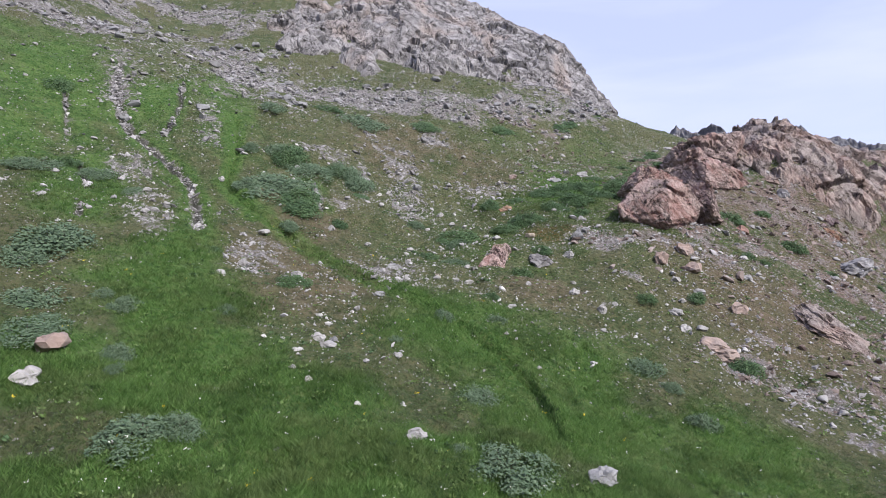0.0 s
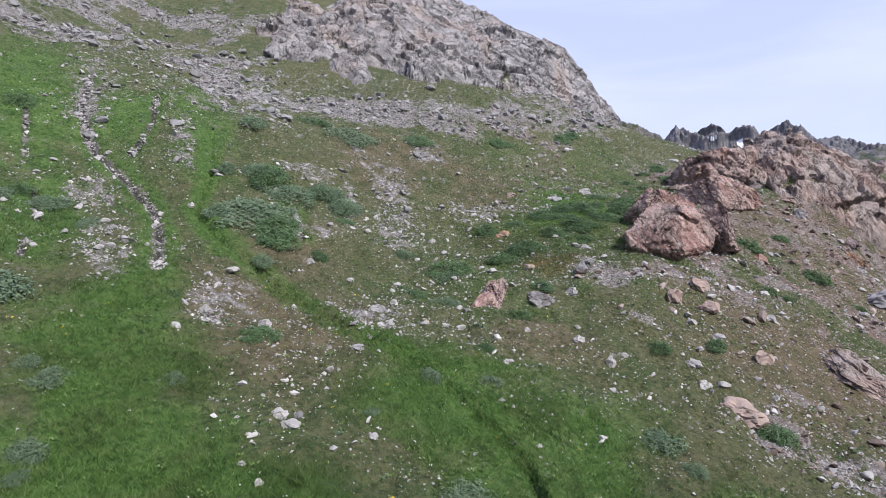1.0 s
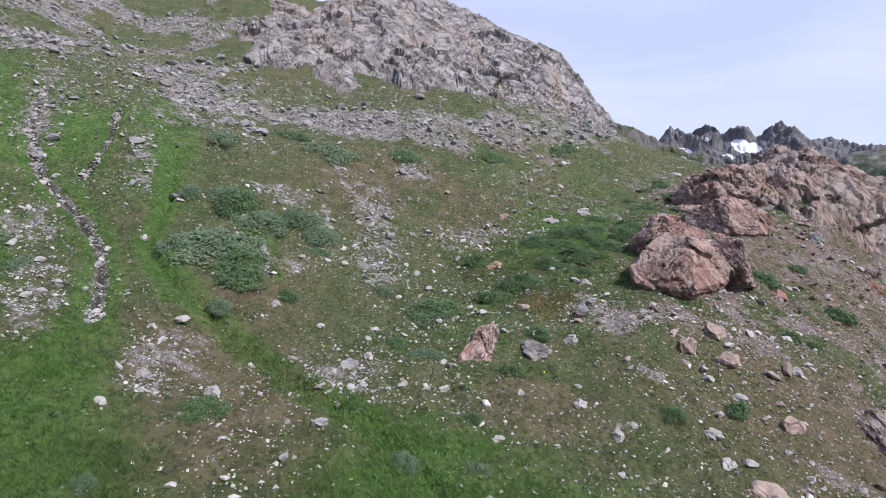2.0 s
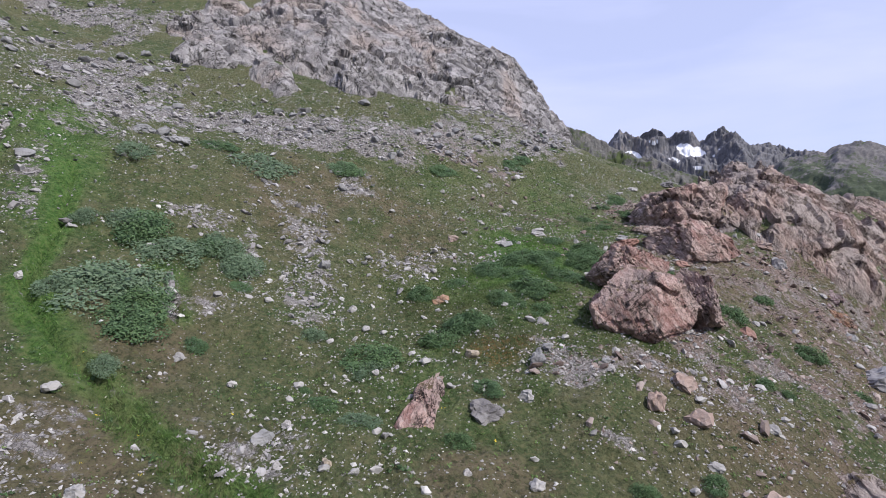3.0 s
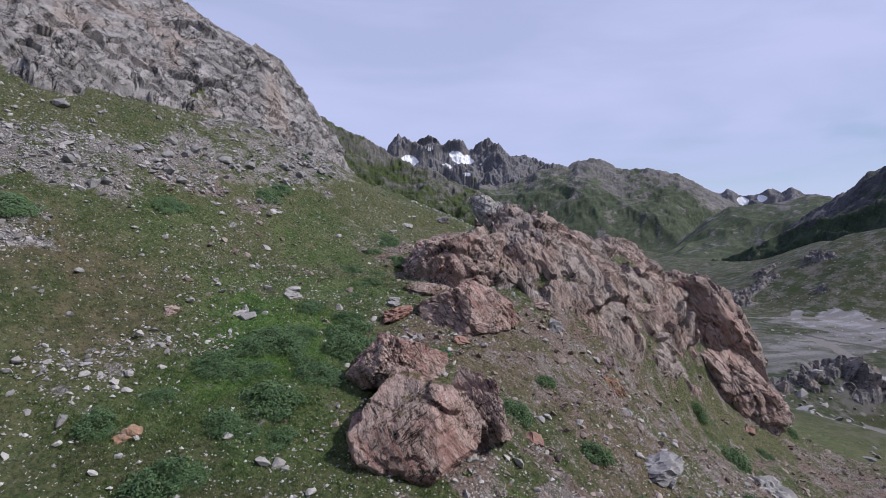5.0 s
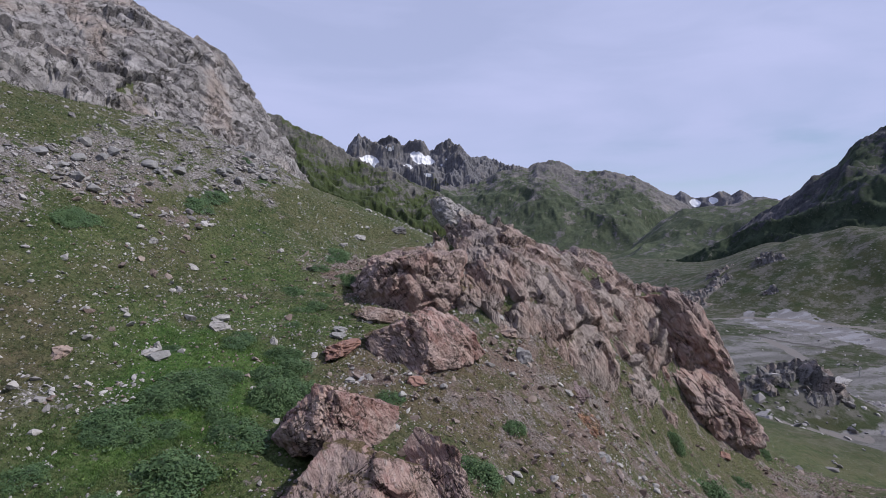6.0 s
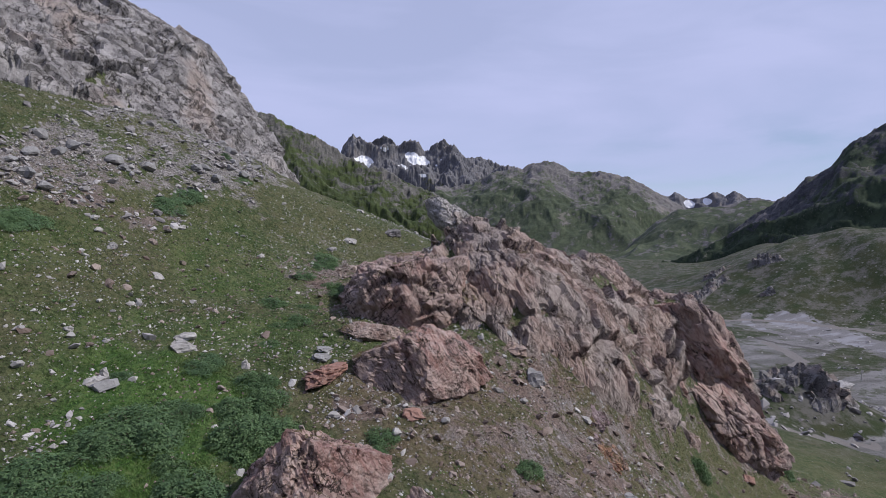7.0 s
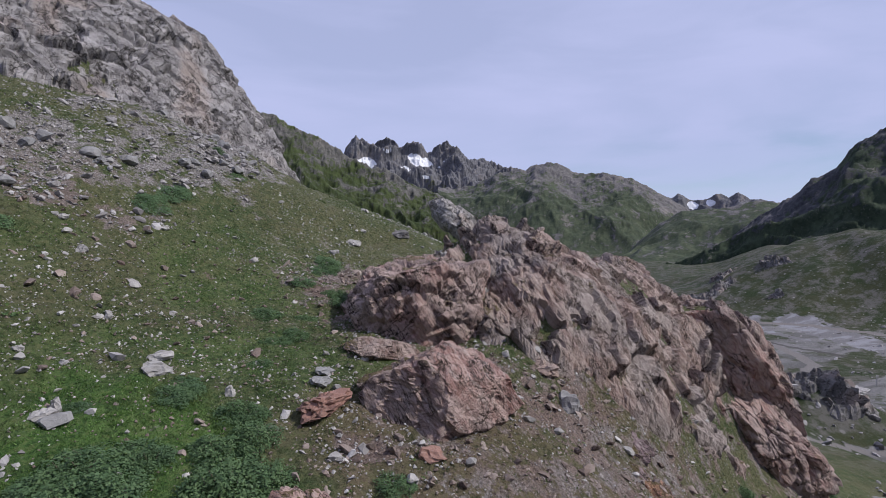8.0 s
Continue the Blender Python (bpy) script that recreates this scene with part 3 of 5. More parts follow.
    hills = k.mix(k.step(k.voronoi(0.28, out="Distance"), 0.10, 0.2, 0.7, 0.0), hills, (0.25, 0.24, 0.23))
    flats = k.mix(k.step(k.noise(0.09, 7, rough=0.7), 0.52, 0.60, 0.0, 0.75), flats, (0.062, 0.075, 0.038))
    flats = k.mix(k.step(k.noise(0.9, 6, rough=0.75), 0.53, 0.62, 0.0, 0.6), flats, (0.085, 0.082, 0.075))
    flats = k.mix(k.step(k.math("ADD", k.attr("water"), k.math("MULTIPLY", k.math("SUBTRACT", mid, 0.5), 0.9)), 0.42, 0.58), flats, k.mix(k.step(k.noise(0.05, 6, k.mapped((0.6, 2.4, 1.0), (0, 0, 0.35)), 0.6), 0.45, 0.56), (0.19, 0.185, 0.19), (0.30, 0.30, 0.325)))
    flats = k.mix(k.step(k.attr("bank"), 0.4, 0.6, 0.0, 0.8), flats, (0.075, 0.07, 0.066))
    flats = k.mix(k.step(k.attr("track"), 0.4, 0.6), flats, (0.22, 0.205, 0.195))
    hills = k.mix(k.step(k.math("ADD", gravel, k.math("MULTIPLY", k.math("SUBTRACT", k.noise(0.16, 7, rough=0.7), 0.5), 1.6)), 0.38, 0.56), hills, flats)
    col = k.mix(far, col, hills)
    h = k.math("ADD", k.math("MULTIPLY", tuft, 1.0), k.math("MULTIPLY", k.voronoi(5.0), 0.5))
    return k.done(col, k.bump(k.math("ADD", h, k.math("MULTIPLY", fine, 0.5)), 0.20, 1.0))


def rock_frame(normal):
    """Three axes of a bedded rock: across the beds, along them and down them."""
    n = Vector(normal).normalized()
    a = n.cross(Vector((0.3, 0.9, 0.2))).normalized()
    return tuple(n), tuple(a), tuple(n.cross(a))


CLIFF_FRAME = rock_frame((0.72, -0.25, 0.64))
BED_FRAME = rock_frame((0.70, -0.42, 0.58))


def granite_material(name="grey_granite", a=(0.235, 0.222, 0.220), b=(0.43, 0.41, 0.40)):
    k = Nodes(name, 0.85)
    big, mid, fine = k.noise(0.13, 5, distort=0.5), k.noise(0.7, 7, rough=0.66), k.noise(5.0, 7, rough=0.74)
    col = k.mix(k.step(mid, 0.36, 0.64), a, b)
    col = k.mix(k.step(big, 0.47, 0.62, 0.0, 0.55), col, (0.40, 0.315, 0.265))
    streak = k.noise(0.5, 7, k.framed(CLIFF_FRAME, (1.6, 0.5, 0.35)), 0.68, 0.6)
    col = k.mix(k.step(streak, 0.54, 0.66, 0.0, 0.7), col, (0.15, 0.142, 0.142))
    col = k.mix(k.step(k.noise(0.33, 6, rough=0.7, distort=0.7), 0.58, 0.66, 0.0, 0.5), col, (0.17, 0.165, 0.168))
    cracks = None
    for scale, stretch, hi in ((0.28, (2.4, 0.8, 0.5), 0.014), (0.36, (0.6, 2.0, 0.7), 0.012), (0.9, (1.8, 1.0, 0.6), 0.014)):
        n = k.noise(scale, 6, k.framed(CLIFF_FRAME, stretch), 0.6, 0.35)
        c = k.step(k.math("ABSOLUTE", k.math("SUBTRACT", n, 0.5)), 0.003, hi, 1.0, 0.0)
        cracks = c if cracks is None else k.math("MAXIMUM", cracks, c)
    cracks = k.math("MULTIPLY", cracks, k.step(k.noise(0.6, 4), 0.40, 0.56, 0.2, 1.0))
    col = k.mix(cracks, col, (0.055, 0.05, 0.048))
    col = k.mix(k.step(fine, 0.54, 0.72, 0.0, 0.5), col, (0.55, 0.53, 0.52))
    col = k.mix(k.step(fine, 0.46, 0.32, 0.0, 0.6), col, (0.14, 0.132, 0.13))
    turf = k.math("MULTIPLY", k.step(k.up(), 0.80, 0.96), k.step(k.noise(0.4, 6, rough=0.7), 0.54, 0.62, 0.0, 0.9))
    col = k.mix(turf, col, k.mix(fine, (0.07, 0.085, 0.03), (0.15, 0.13, 0.06)))
    h = k.math("SUBTRACT", k.math("ADD", k.math("MULTIPLY", mid, 0.6), k.math("MULTIPLY", fine, 0.7)), k.math("MULTIPLY", cracks, 0.6))
    return k.done(col, k.bump(h, 0.16, 1.0))


def red_rock_material(name, deep, pale, grey, sides=(2.6, 0.45, 0.6)):
    """Banded gneiss that breaks red and weathers buff and grey."""
    k = Nodes(name, 0.82)
    band = k.noise(1.3, 7, k.framed(BED_FRAME, sides), 0.66, 0.5)
    leaf = k.noise(5.0, 6, k.framed(BED_FRAME, (2.4, 0.5, 0.5)), 0.7, 0.4)
    mid, fine, big = k.noise(0.9, 7, rough=0.68), k.noise(9.0, 7, rough=0.74), k.noise(0.28, 5)
    col = k.mix(k.step(band, 0.40, 0.60), deep, pale)
    col = k.mix(k.step(big, 0.44, 0.58, 0.0, 0.8), col, grey)
    col = k.mix(k.step(mid, 0.54, 0.66, 0.0, 0.6), col, (0.45, 0.375, 0.335))
    col = k.mix(k.step(k.noise(0.6, 6, rough=0.7, distort=0.8), 0.57, 0.66, 0.0, 0.65), col, (0.15, 0.118, 0.108))
    cracks = None
    for scale, stretch, hi in ((0.55, (2.6, 0.6, 0.5), 0.014), (0.5, (0.5, 1.8, 0.8), 0.011), (1.5, (2.2, 0.8, 0.6), 0.014)):
        n = k.noise(scale, 6, k.framed(BED_FRAME, stretch), 0.6, 0.35)
        c = k.step(k.math("ABSOLUTE", k.math("SUBTRACT", n, 0.5)), 0.003, hi, 1.0, 0.0)
        cracks = c if cracks is None else k.math("MAXIMUM", cracks, c)
    cracks = k.math("MULTIPLY", cracks, k.step(k.noise(0.8, 4), 0.42, 0.58, 0.1, 1.0))
    col = k.mix(cracks, col, (0.06, 0.042, 0.036))
    col = k.mix(k.step(leaf, 0.53, 0.66, 0.0, 0.55), col, (0.50, 0.44, 0.40))
    col = k.mix(k.step(leaf, 0.46, 0.34, 0.0, 0.65), col, (0.12, 0.085, 0.075))
    col = k.mix(k.step(fine, 0.56, 0.74, 0.0, 0.5), col, (0.50, 0.45, 0.42))
    turf = k.math("MULTIPLY", k.step(k.up(), 0.78, 0.93), k.step(k.noise(0.4, 6, rough=0.7), 0.54, 0.60))
    col = k.mix(turf, col, k.mix(k.noise(3.0, 5, rough=0.7), (0.09, 0.085, 0.03), (0.20, 0.135, 0.075)))
    h = k.math("ADD", k.math("MULTIPLY", leaf, 0.8), k.math("ADD", k.math("MULTIPLY", mid, 0.5), k.math("MULTIPLY", fine, 0.5)))
    h = k.math("SUBTRACT", h, k.math("MULTIPLY", cracks, 0.6))
    return k.done(col, k.bump(h, 0.13, 1.0))


def stone_material(name, a, b, spots, stuff=False):
    k = Nodes(name, 0.85)
    mid, fine = k.noise(2.2, 5), k.noise(14.0, 5, rough=0.7)
    pick = k.island() if stuff else k.random()
    col = k.mix(pick, a, b)
    col = k.mix(k.step(mid, 0.42, 0.64, 0.0, 0.55), col, spots)
    col = k.mix(k.step(fine, 0.5, 0.8, 0.0, 0.4), col, (0.5, 0.48, 0.46))
    return k.done(col, k.bump(k.math("ADD", mid, k.math("MULTIPLY", fine, 0.5)), 0.06, 0.8))


def leaf_material(name, a, b, back):
    k = Nodes(name, 0.6)
    col = k.mix(k.island(), a, b)
    col = k.mix(k.step(k.noise(1.3, 3), 0.45, 0.65, 0.0, 0.5), col, back)
    col = k.mix(k.math("MULTIPLY", k.random(), 0.35), col, back)
    return k.thin(col, 0.15)


def mountain_material(name, rock_a, rock_b, green_a, green_b, scale):
    k = Nodes(name, 0.95)
    big, mid, fine = k.noise(scale, 7, rough=0.65), k.noise(scale * 6, 7, rough=0.7), k.noise(scale * 22, 7, rough=0.75)
    rock = k.mix(k.step(fine, 0.36, 0.62), rock_a, rock_b)
    scar = k.noise(scale * 3.0, 8, k.mapped((1.3, 1.3, 0.55), (0.3, 0.4, 0)), 0.72, 0.6)
    rock = k.mix(k.step(scar, 0.53, 0.62, 0.0, 0.7), rock, (0.23, 0.21, 0.20))
    green = k.mix(k.step(fine, 0.38, 0.62), green_a, green_b)
    green = k.mix(k.step(mid, 0.50, 0.62, 0.0, 0.6), green, tuple(1.5 * c for c in green_b))
    veg = k.attr("veg")
    uneven = k.math("ADD", k.math("MULTIPLY", k.math("SUBTRACT", mid, 0.5), 2.6), k.math("MULTIPLY", k.math("SUBTRACT", fine, 0.5), 2.2))
    turf = k.step(k.math("ADD", veg, uneven), 0.34, 0.56)
    col = k.mix(turf, rock, green)
    col = k.mix(k.step(k.math("ADD", scar, k.math("MULTIPLY", k.math("SUBTRACT", fine, 0.5), 0.3)), 0.61, 0.65, 0.0, 0.6), col, (0.22, 0.20, 0.18))
    col = k.mix(k.step(k.noise(scale * 60, 5, rough=0.75), 0.58, 0.68, 0.0, 0.5), col, (0.20, 0.19, 0.175))
    col = k.mix(k.step(k.math("ADD", k.attr("snow"), k.math("MULTIPLY", k.math("SUBTRACT", mid, 0.5), 0.3)), 0.45, 0.5), col, (0.85, 0.87, 0.9))
    return k.done(col, k.bump(k.math("ADD", fine, big), 0.35 / scale * 0.02, 0.8))


GROUND = ground_material()
GRANITE = granite_material()
DARKGRANITE = granite_material("dark_granite", (0.14, 0.135, 0.13), (0.25, 0.24, 0.235))
PALEGRANITE = granite_material("pale_granite", (0.36, 0.34, 0.32), (0.52, 0.495, 0.475))
RED = red_rock_material("red_gneiss", (0.32, 0.18, 0.155), (0.52, 0.375, 0.325), (0.42, 0.33, 0.30))
BUFF = red_rock_material("buff_gneiss", (0.27, 0.185, 0.157), (0.46, 0.36, 0.31), (0.345, 0.30, 0.275))
STONE = {
    "pale": stone_material("pale_stone", (0.36, 0.35, 0.335), (0.50, 0.48, 0.455), (0.25, 0.24, 0.23)),
    "grey": stone_material("grey_stone", (0.25, 0.25, 0.25), (0.34, 0.335, 0.33), (0.18, 0.18, 0.18)),
    "rose": stone_material("rose_stone", (0.34, 0.25, 0.21), (0.42, 0.32, 0.27), (0.26, 0.22, 0.20)),
    "red": stone_material("red_stone", (0.27, 0.14, 0.11), (0.34, 0.20, 0.16), (0.20, 0.13, 0.11)),
    "dark": stone_material("dark_stone", (0.12, 0.115, 0.11), (0.16, 0.15, 0.15), (0.30, 0.29, 0.28)),
    "tan": stone_material("tan_stone", (0.40, 0.33, 0.24), (0.46, 0.39, 0.30), (0.30, 0.26, 0.21)),
    "rust": stone_material("rust_stone", (0.30, 0.17, 0.10), (0.40, 0.25, 0.16), (0.32, 0.27, 0.23)),
    "veined": stone_material("veined_stone", (0.27, 0.262, 0.264), (0.36, 0.35, 0.35), (0.15, 0.14, 0.145)),
}
RUBBLE = stone_material("scree_rubble", (0.17, 0.16, 0.158), (0.52, 0.50, 0.49), (0.27, 0.255, 0.25), True)
RUBBLE_RED = stone_material("red_scree_rubble", (0.12, 0.086, 0.072), (0.42, 0.35, 0.31), (0.20, 0.148, 0.124), True)
PEBBLE = stone_material("pale_meadow_stones", (0.28, 0.27, 0.26), (0.66, 0.64, 0.61), (0.36, 0.345, 0.33), True)
STREAK = stone_material("grey_streak_stones", (0.22, 0.21, 0.205), (0.58, 0.56, 0.55), (0.32, 0.305, 0.30), True)
RUSTY = red_rock_material("rusty_rock", (0.25, 0.13, 0.09), (0.42, 0.24, 0.15), (0.26, 0.18, 0.15))
PURPLE = red_rock_material("purple_rock", (0.20, 0.135, 0.145), (0.31, 0.235, 0.24), (0.23, 0.18, 0.19))
WILLOW = leaf_material("willow_leaf", (0.070, 0.118, 0.064), (0.175, 0.235, 0.148), (0.080, 0.130, 0.075))
ALDER = leaf_material("alder_leaf", (0.040, 0.085, 0.030), (0.125, 0.195, 0.085), (0.062, 0.115, 0.058))
HERB = leaf_material("herb_leaf", (0.12, 0.19, 0.05), (0.20, 0.27, 0.10), (0.11, 0.18, 0.06))


def grass_material():
    k = Nodes("grass_blade", 0.65)
    a = k.mix(k.island(), (0.074, 0.112, 0.039), (0.152, 0.178, 0.086))
    b = k.mix(k.island(), (0.080, 0.172, 0.036), (0.175, 0.290, 0.088))
    col = k.mix(k.attr("lush"), a, b)
    col = k.mix(k.step(k.noise(0.5, 4), 0.48, 0.62, 0.0, 0.5), col, (0.150, 0.175, 0.075))
    col = k.mix(k.step(k.noise(0.4, 6, rough=0.65, distort=0.6), 0.50, 0.60, 0.0, 0.5), col, (0.055, 0.108, 0.027))
    col = k.mix(k.step(k.noise(1.9, 5, rough=0.7), 0.52, 0.62, 0.0, 0.55), col, (0.044, 0.086, 0.022))
    return k.thin(col, 0.5)


GRASS = grass_material()
BARK = stone_material("shrub_twig", (0.10, 0.08, 0.06), (0.15, 0.12, 0.09), (0.08, 0.07, 0.06))
YELLOW = leaf_material("yellow_petal", (0.55, 0.42, 0.03), (0.65, 0.55, 0.06), (0.5, 0.4, 0.05))
WHITE = leaf_material("white_petal", (0.55, 0.55, 0.50), (0.7, 0.7, 0.66), (0.6, 0.6, 0.55))

# ---- mesh helpers ----
def mesh_of(name, verts, faces, material, attrs=None, flat=False):
    """A mesh from arrays; all faces have the same number of corners."""
    verts, faces = np.asarray(verts, np.float32), np.asarray(faces, np.int32)
    me = bpy.data.meshes.new(name)
    n, c = faces.shape
    me.vertices.add(len(verts))
    me.vertices.foreach_set("co", verts.ravel())
    me.loops.add(n * c)
    me.loops.foreach_set("vertex_index", faces.ravel())
    me.polygons.add(n)
    me.polygons.foreach_set("loop_start", np.arange(0, n * c, c, dtype=np.int32))
    me.polygons.foreach_set("use_smooth", np.full(n, not flat, dtype=bool))
    for key, values in (attrs or {}).items():
        a = me.attributes.new(key, "FLOAT", "POINT")
        a.data.foreach_set("value", np.asarray(values, np.float32).ravel())
    me.materials.append(material)
    me.update()
    me.validate()
    return me


def grid_faces(rows, cols, closed=False):
    i, j = np.meshgrid(np.arange(rows - 1), np.arange(cols if closed else cols - 1), indexing="ij")
    k = (j + 1) % cols
    return np.stack([i * cols + j, i * cols + k, (i + 1) * cols + k, (i + 1) * cols + j], -1).reshape(-1, 4)


def patch_mask(x, y, patches, soft=0.45):
    """1 inside the ellipses, fading over their rims."""
    out = np.zeros(np.shape(x))
    wob = 0.35 * vnoise(x / 1.7, y / 1.7, 0.0 * x, 3) + 0.25 * vnoise(x / 0.7, y / 0.7, 0.0 * x, 4)
    for px, py, a, b, turn in patches:
        c, s = math.cos(radians(turn)), math.sin(radians(turn))
        u, v = (x - px) * c + (y - py) * s, -(x - px) * s + (y - py) * c
        d = np.sqrt((u / a) ** 2 + (v / b) ** 2) + wob
        out = np.maximum(out, smooth((1 + soft - d) / (2 * soft)))
    return out


def line_distance(x, y, places):
    d = np.full(np.shape(x), 1e9)
    for (ax, ay), (bx, by) in zip(places, places[1:]):
        t = np.clip(((x - ax) * (bx - ax) + (y - ay) * (by - ay)) / ((bx - ax) ** 2 + (by - ay) ** 2 + 1e-9), 0, 1)
        d = np.minimum(d, np.hypot(x - ax - t * (bx - ax), y - ay - t * (by - ay)))
    return d


def line_mask(x, y, lines, grow=1.0):
    out = np.zeros(np.shape(x))
    wob = 0.3 * vnoise(x / 1.1, y / 1.1, 0.0 * x, 8)
    for half, places in lines:
        out = np.maximum(out, smooth(1.5 - line_distance(x, y, places) / (half * grow) - wob))
    return out


def zones(x, y):
    gully, rill = line_mask(x, y, GULLIES, 1.3), line_mask(x, y, RILLS)
    lush = np.maximum(patch_mask(x, y, LUSH, 0.5), np.maximum(gully, line_mask(x, y, RILLS, 3.0)))
    scree = np.maximum(patch_mask(x, y, SCREE), patch_mask(x, y, SCREE_EAST) * np.clip(0.42 + 1.1 * fbm(x / 1.1, y / 1.1, 0.0 * x, 3, 64), 0, 1))
    scree = np.maximum(scree, line_mask(x, y, STREAKS, 1.4) * np.clip(0.75 + 0.9 * fbm(x / 0.9, y / 0.9, 0.0 * x, 3, 65), 0, 1))
    scree = scree * (1 - 0.38 * smooth((50 - y) / 6) * smooth((9 - x) / 4))
    scree = np.maximum(scree, 0.6 * smooth((y - 62) / 8) * smooth((-14 - x) / 7) * smooth(0.6 + 0.9 * fbm(x / 7, y / 5, 0.0 * x, 3, 62)))
    turfy = smooth((y - 52) / 8) * smooth((-14 - x) / 5)
    scree = scree * (1 - 0.92 * turfy * smooth(0.9 + 1.6 * fbm(x / 3.5, y / 5.0, 0.0 * x, 4, 66)))
    bare = 0.75 * patch_mask(x, y, BARE, 0.6)
    foot = cliff_inset(x, y)
    band = smooth((foot + 17) / 4) * smooth((-11.5 + 11 * smooth((x - 3) / 10) - foot) / 2) * smooth((27 - x) / 5) * smooth((x + 16) / 6)
    scree = np.maximum(scree, band * np.clip(0.85 + 0.5 * fbm(x / 4, y / 3, 0.0 * x, 3, 63), 0, 1))
    scree = np.maximum(scree * (1 - 0.8 * gully), rill)
    red = smooth((x - 7 + 0.3 * (y - 30)) / 9) * smooth((62 - y) / 8) * smooth((78 - x) / 12)
    scree = np.maximum(scree, red * smooth((x - 13) / 8) * (0.52 + 0.6 * vnoise(x / 2.6, y / 2.6, 0.0 * x, 61)))
    lush = np.maximum(lush, 0.4 * patch_mask(x, y, GREENER, 0.6) * smooth(0.7 + vnoise(x / 2.5, y / 2.5, 0.0 * x, 67)))
    lush = lush * (1 - 0.75 * scree) * (1 - 0.6 * bare)
    lush = np.maximum(lush, gully * (1 - 0.7 * rill))
    return lush, scree, bare, red, gully, rill


def rough_land(x, y):
    """The ground with hummocks, sunk gullies and rills."""
    z = land(x, y)
    near = 1 - smooth((np.hypot(x - 12, y - 45) - 75) / 40)
    zero = 0.0 * x
    hum = 0.22 * vnoise(x / 3.1, y / 3.1, zero, 11) + 0.11 * (1 - 2 * np.abs(vnoise(x / 1.2, y / 1.2, zero, 12))) + 0.07 * vnoise(x / 0.42, y / 0.42, zero, 13)
    z = z + near * hum
    _, scree, _, _, gully, rill = zones(x, y)
    z = z + near * scree * 0.07 * vnoise(x / 0.3, y / 0.3, zero, 14)
    z = z - 0.40 * line_mask(x, y, GULLIES[:2], 0.3) - 0.25 * rill
    return z


# ---- the ground: one sheet from the drone's meadow to the horizon ----
def build_ground():
    az = np.concatenate([np.arange(-50, 77, 0.31), np.arange(78, 308, 5.0)])
    r = np.concatenate([[0.4, 1.0, 1.8, 2.8, 3.8, 4.9], 6 * np.exp(np.arange(0, math.log(130 / 6), 0.0088)), 130 * np.exp(np.arange(0, math.log(3), 0.012)), 390 * np.exp(np.arange(0.012, math.log(12), 0.03))])
    a, rr = np.meshgrid(np.radians(az), r)
    x, y = (rr * np.sin(a)).ravel(), (rr * np.cos(a)).ravel()
    z = rough_land(x, y)
    lush, scree, bare, red, wet, _ = zones(x, y)
    dist = np.hypot(x - 12, y - 50)
    far = smooth((dist - 70) / 40) * smooth((x - 20) / 30)
    zero = 0.0 * x
    flat = smooth((-21.0 - z) / 3) * far
    braid = smooth(0.95 + 1.0 * fbm(x / 60, y / 30, zero, 4, 21)) * (1 - smooth((dist - 285) / 50))
    gravel = np.clip(flat * braid, 0, 1)
    track = line_mask(x, y, TRACKS)
    gravel = np.maximum(gravel, np.maximum(track, line_mask(x, y, WATER)) * far)
    n, c = a.shape
    verts = np.stack([x, y, z], 1)
    faces = grid_faces(n, c, True)[:, ::-1]
    centre = len(verts)
    cx, cy = np.zeros(1), np.zeros(1)
    verts = np.concatenate([verts, [[0, 0, float(rough_land(cx, cy)[0])]]])
    j = np.arange(c)
    attrs = {k: np.append(v, 0) for k, v in (("lush", lush), ("scree", scree), ("bare", bare), ("red", red), ("gravel", gravel), ("far", far), ("rust", patch_mask(x, y, RUST)), ("rill", line_mask(x, y, RILLS, 0.55)), ("water", line_mask(x, y, WATER)), ("bank", line_mask(x, y, BANKS)), ("track", track), ("gully", wet))}
    fan = np.stack([np.full(c // 2, centre), j[::2][:c // 2], (j[::2] + 1)[:c // 2], (j[::2] + 2)[:c // 2] % c], 1)[:, [0, 1, 2, 3]]
    me = mesh_of("ground", verts, np.concatenate([faces, fan]), GROUND, attrs)
    return tagged(new("ground", me), "green and stony alpine slope falling to a valley floor", "ground", kind="structure")


# ---- bedrock that stands out of the slope ----
def shards(p, size, seed, axes, sides):
    """Rock broken into blocks: how far each block's tilted face stands out, and the distance to the nearest break."""
    q = (p @ np.array(axes).T) / (size * np.array(sides))
    base = np.floor(q).astype(np.int64)
    best, second = np.full(len(q), 1e9), np.full(len(q), 1e9)
    cell, at = base.copy(), np.zeros_like(q)
    for d in itertools.product((-1, 0, 1), repeat=3):
        c = base + np.array(d)
        mid = c + 0.5 + 0.42 * np.stack([lattice_hash(c[:, 0], c[:, 1], c[:, 2], seed + k) for k in (1, 2, 3)], 1)
        far = ((q - mid) ** 2).sum(1)
        win = far < best
        second = np.where(win, best, np.minimum(second, far))
        best = np.where(win, far, best)
        cell[win], at[win] = c[win], mid[win]
    slope = np.stack([lattice_hash(cell[:, 0], cell[:, 1], cell[:, 2], seed + k) for k in (4, 5, 6)], 1)
    out = 0.3 * lattice_hash(cell[:, 0], cell[:, 1], cell[:, 2], seed + 7) + 2.0 * (slope * (q - at)).sum(1)
    return out, np.sqrt(second) - np.sqrt(best)


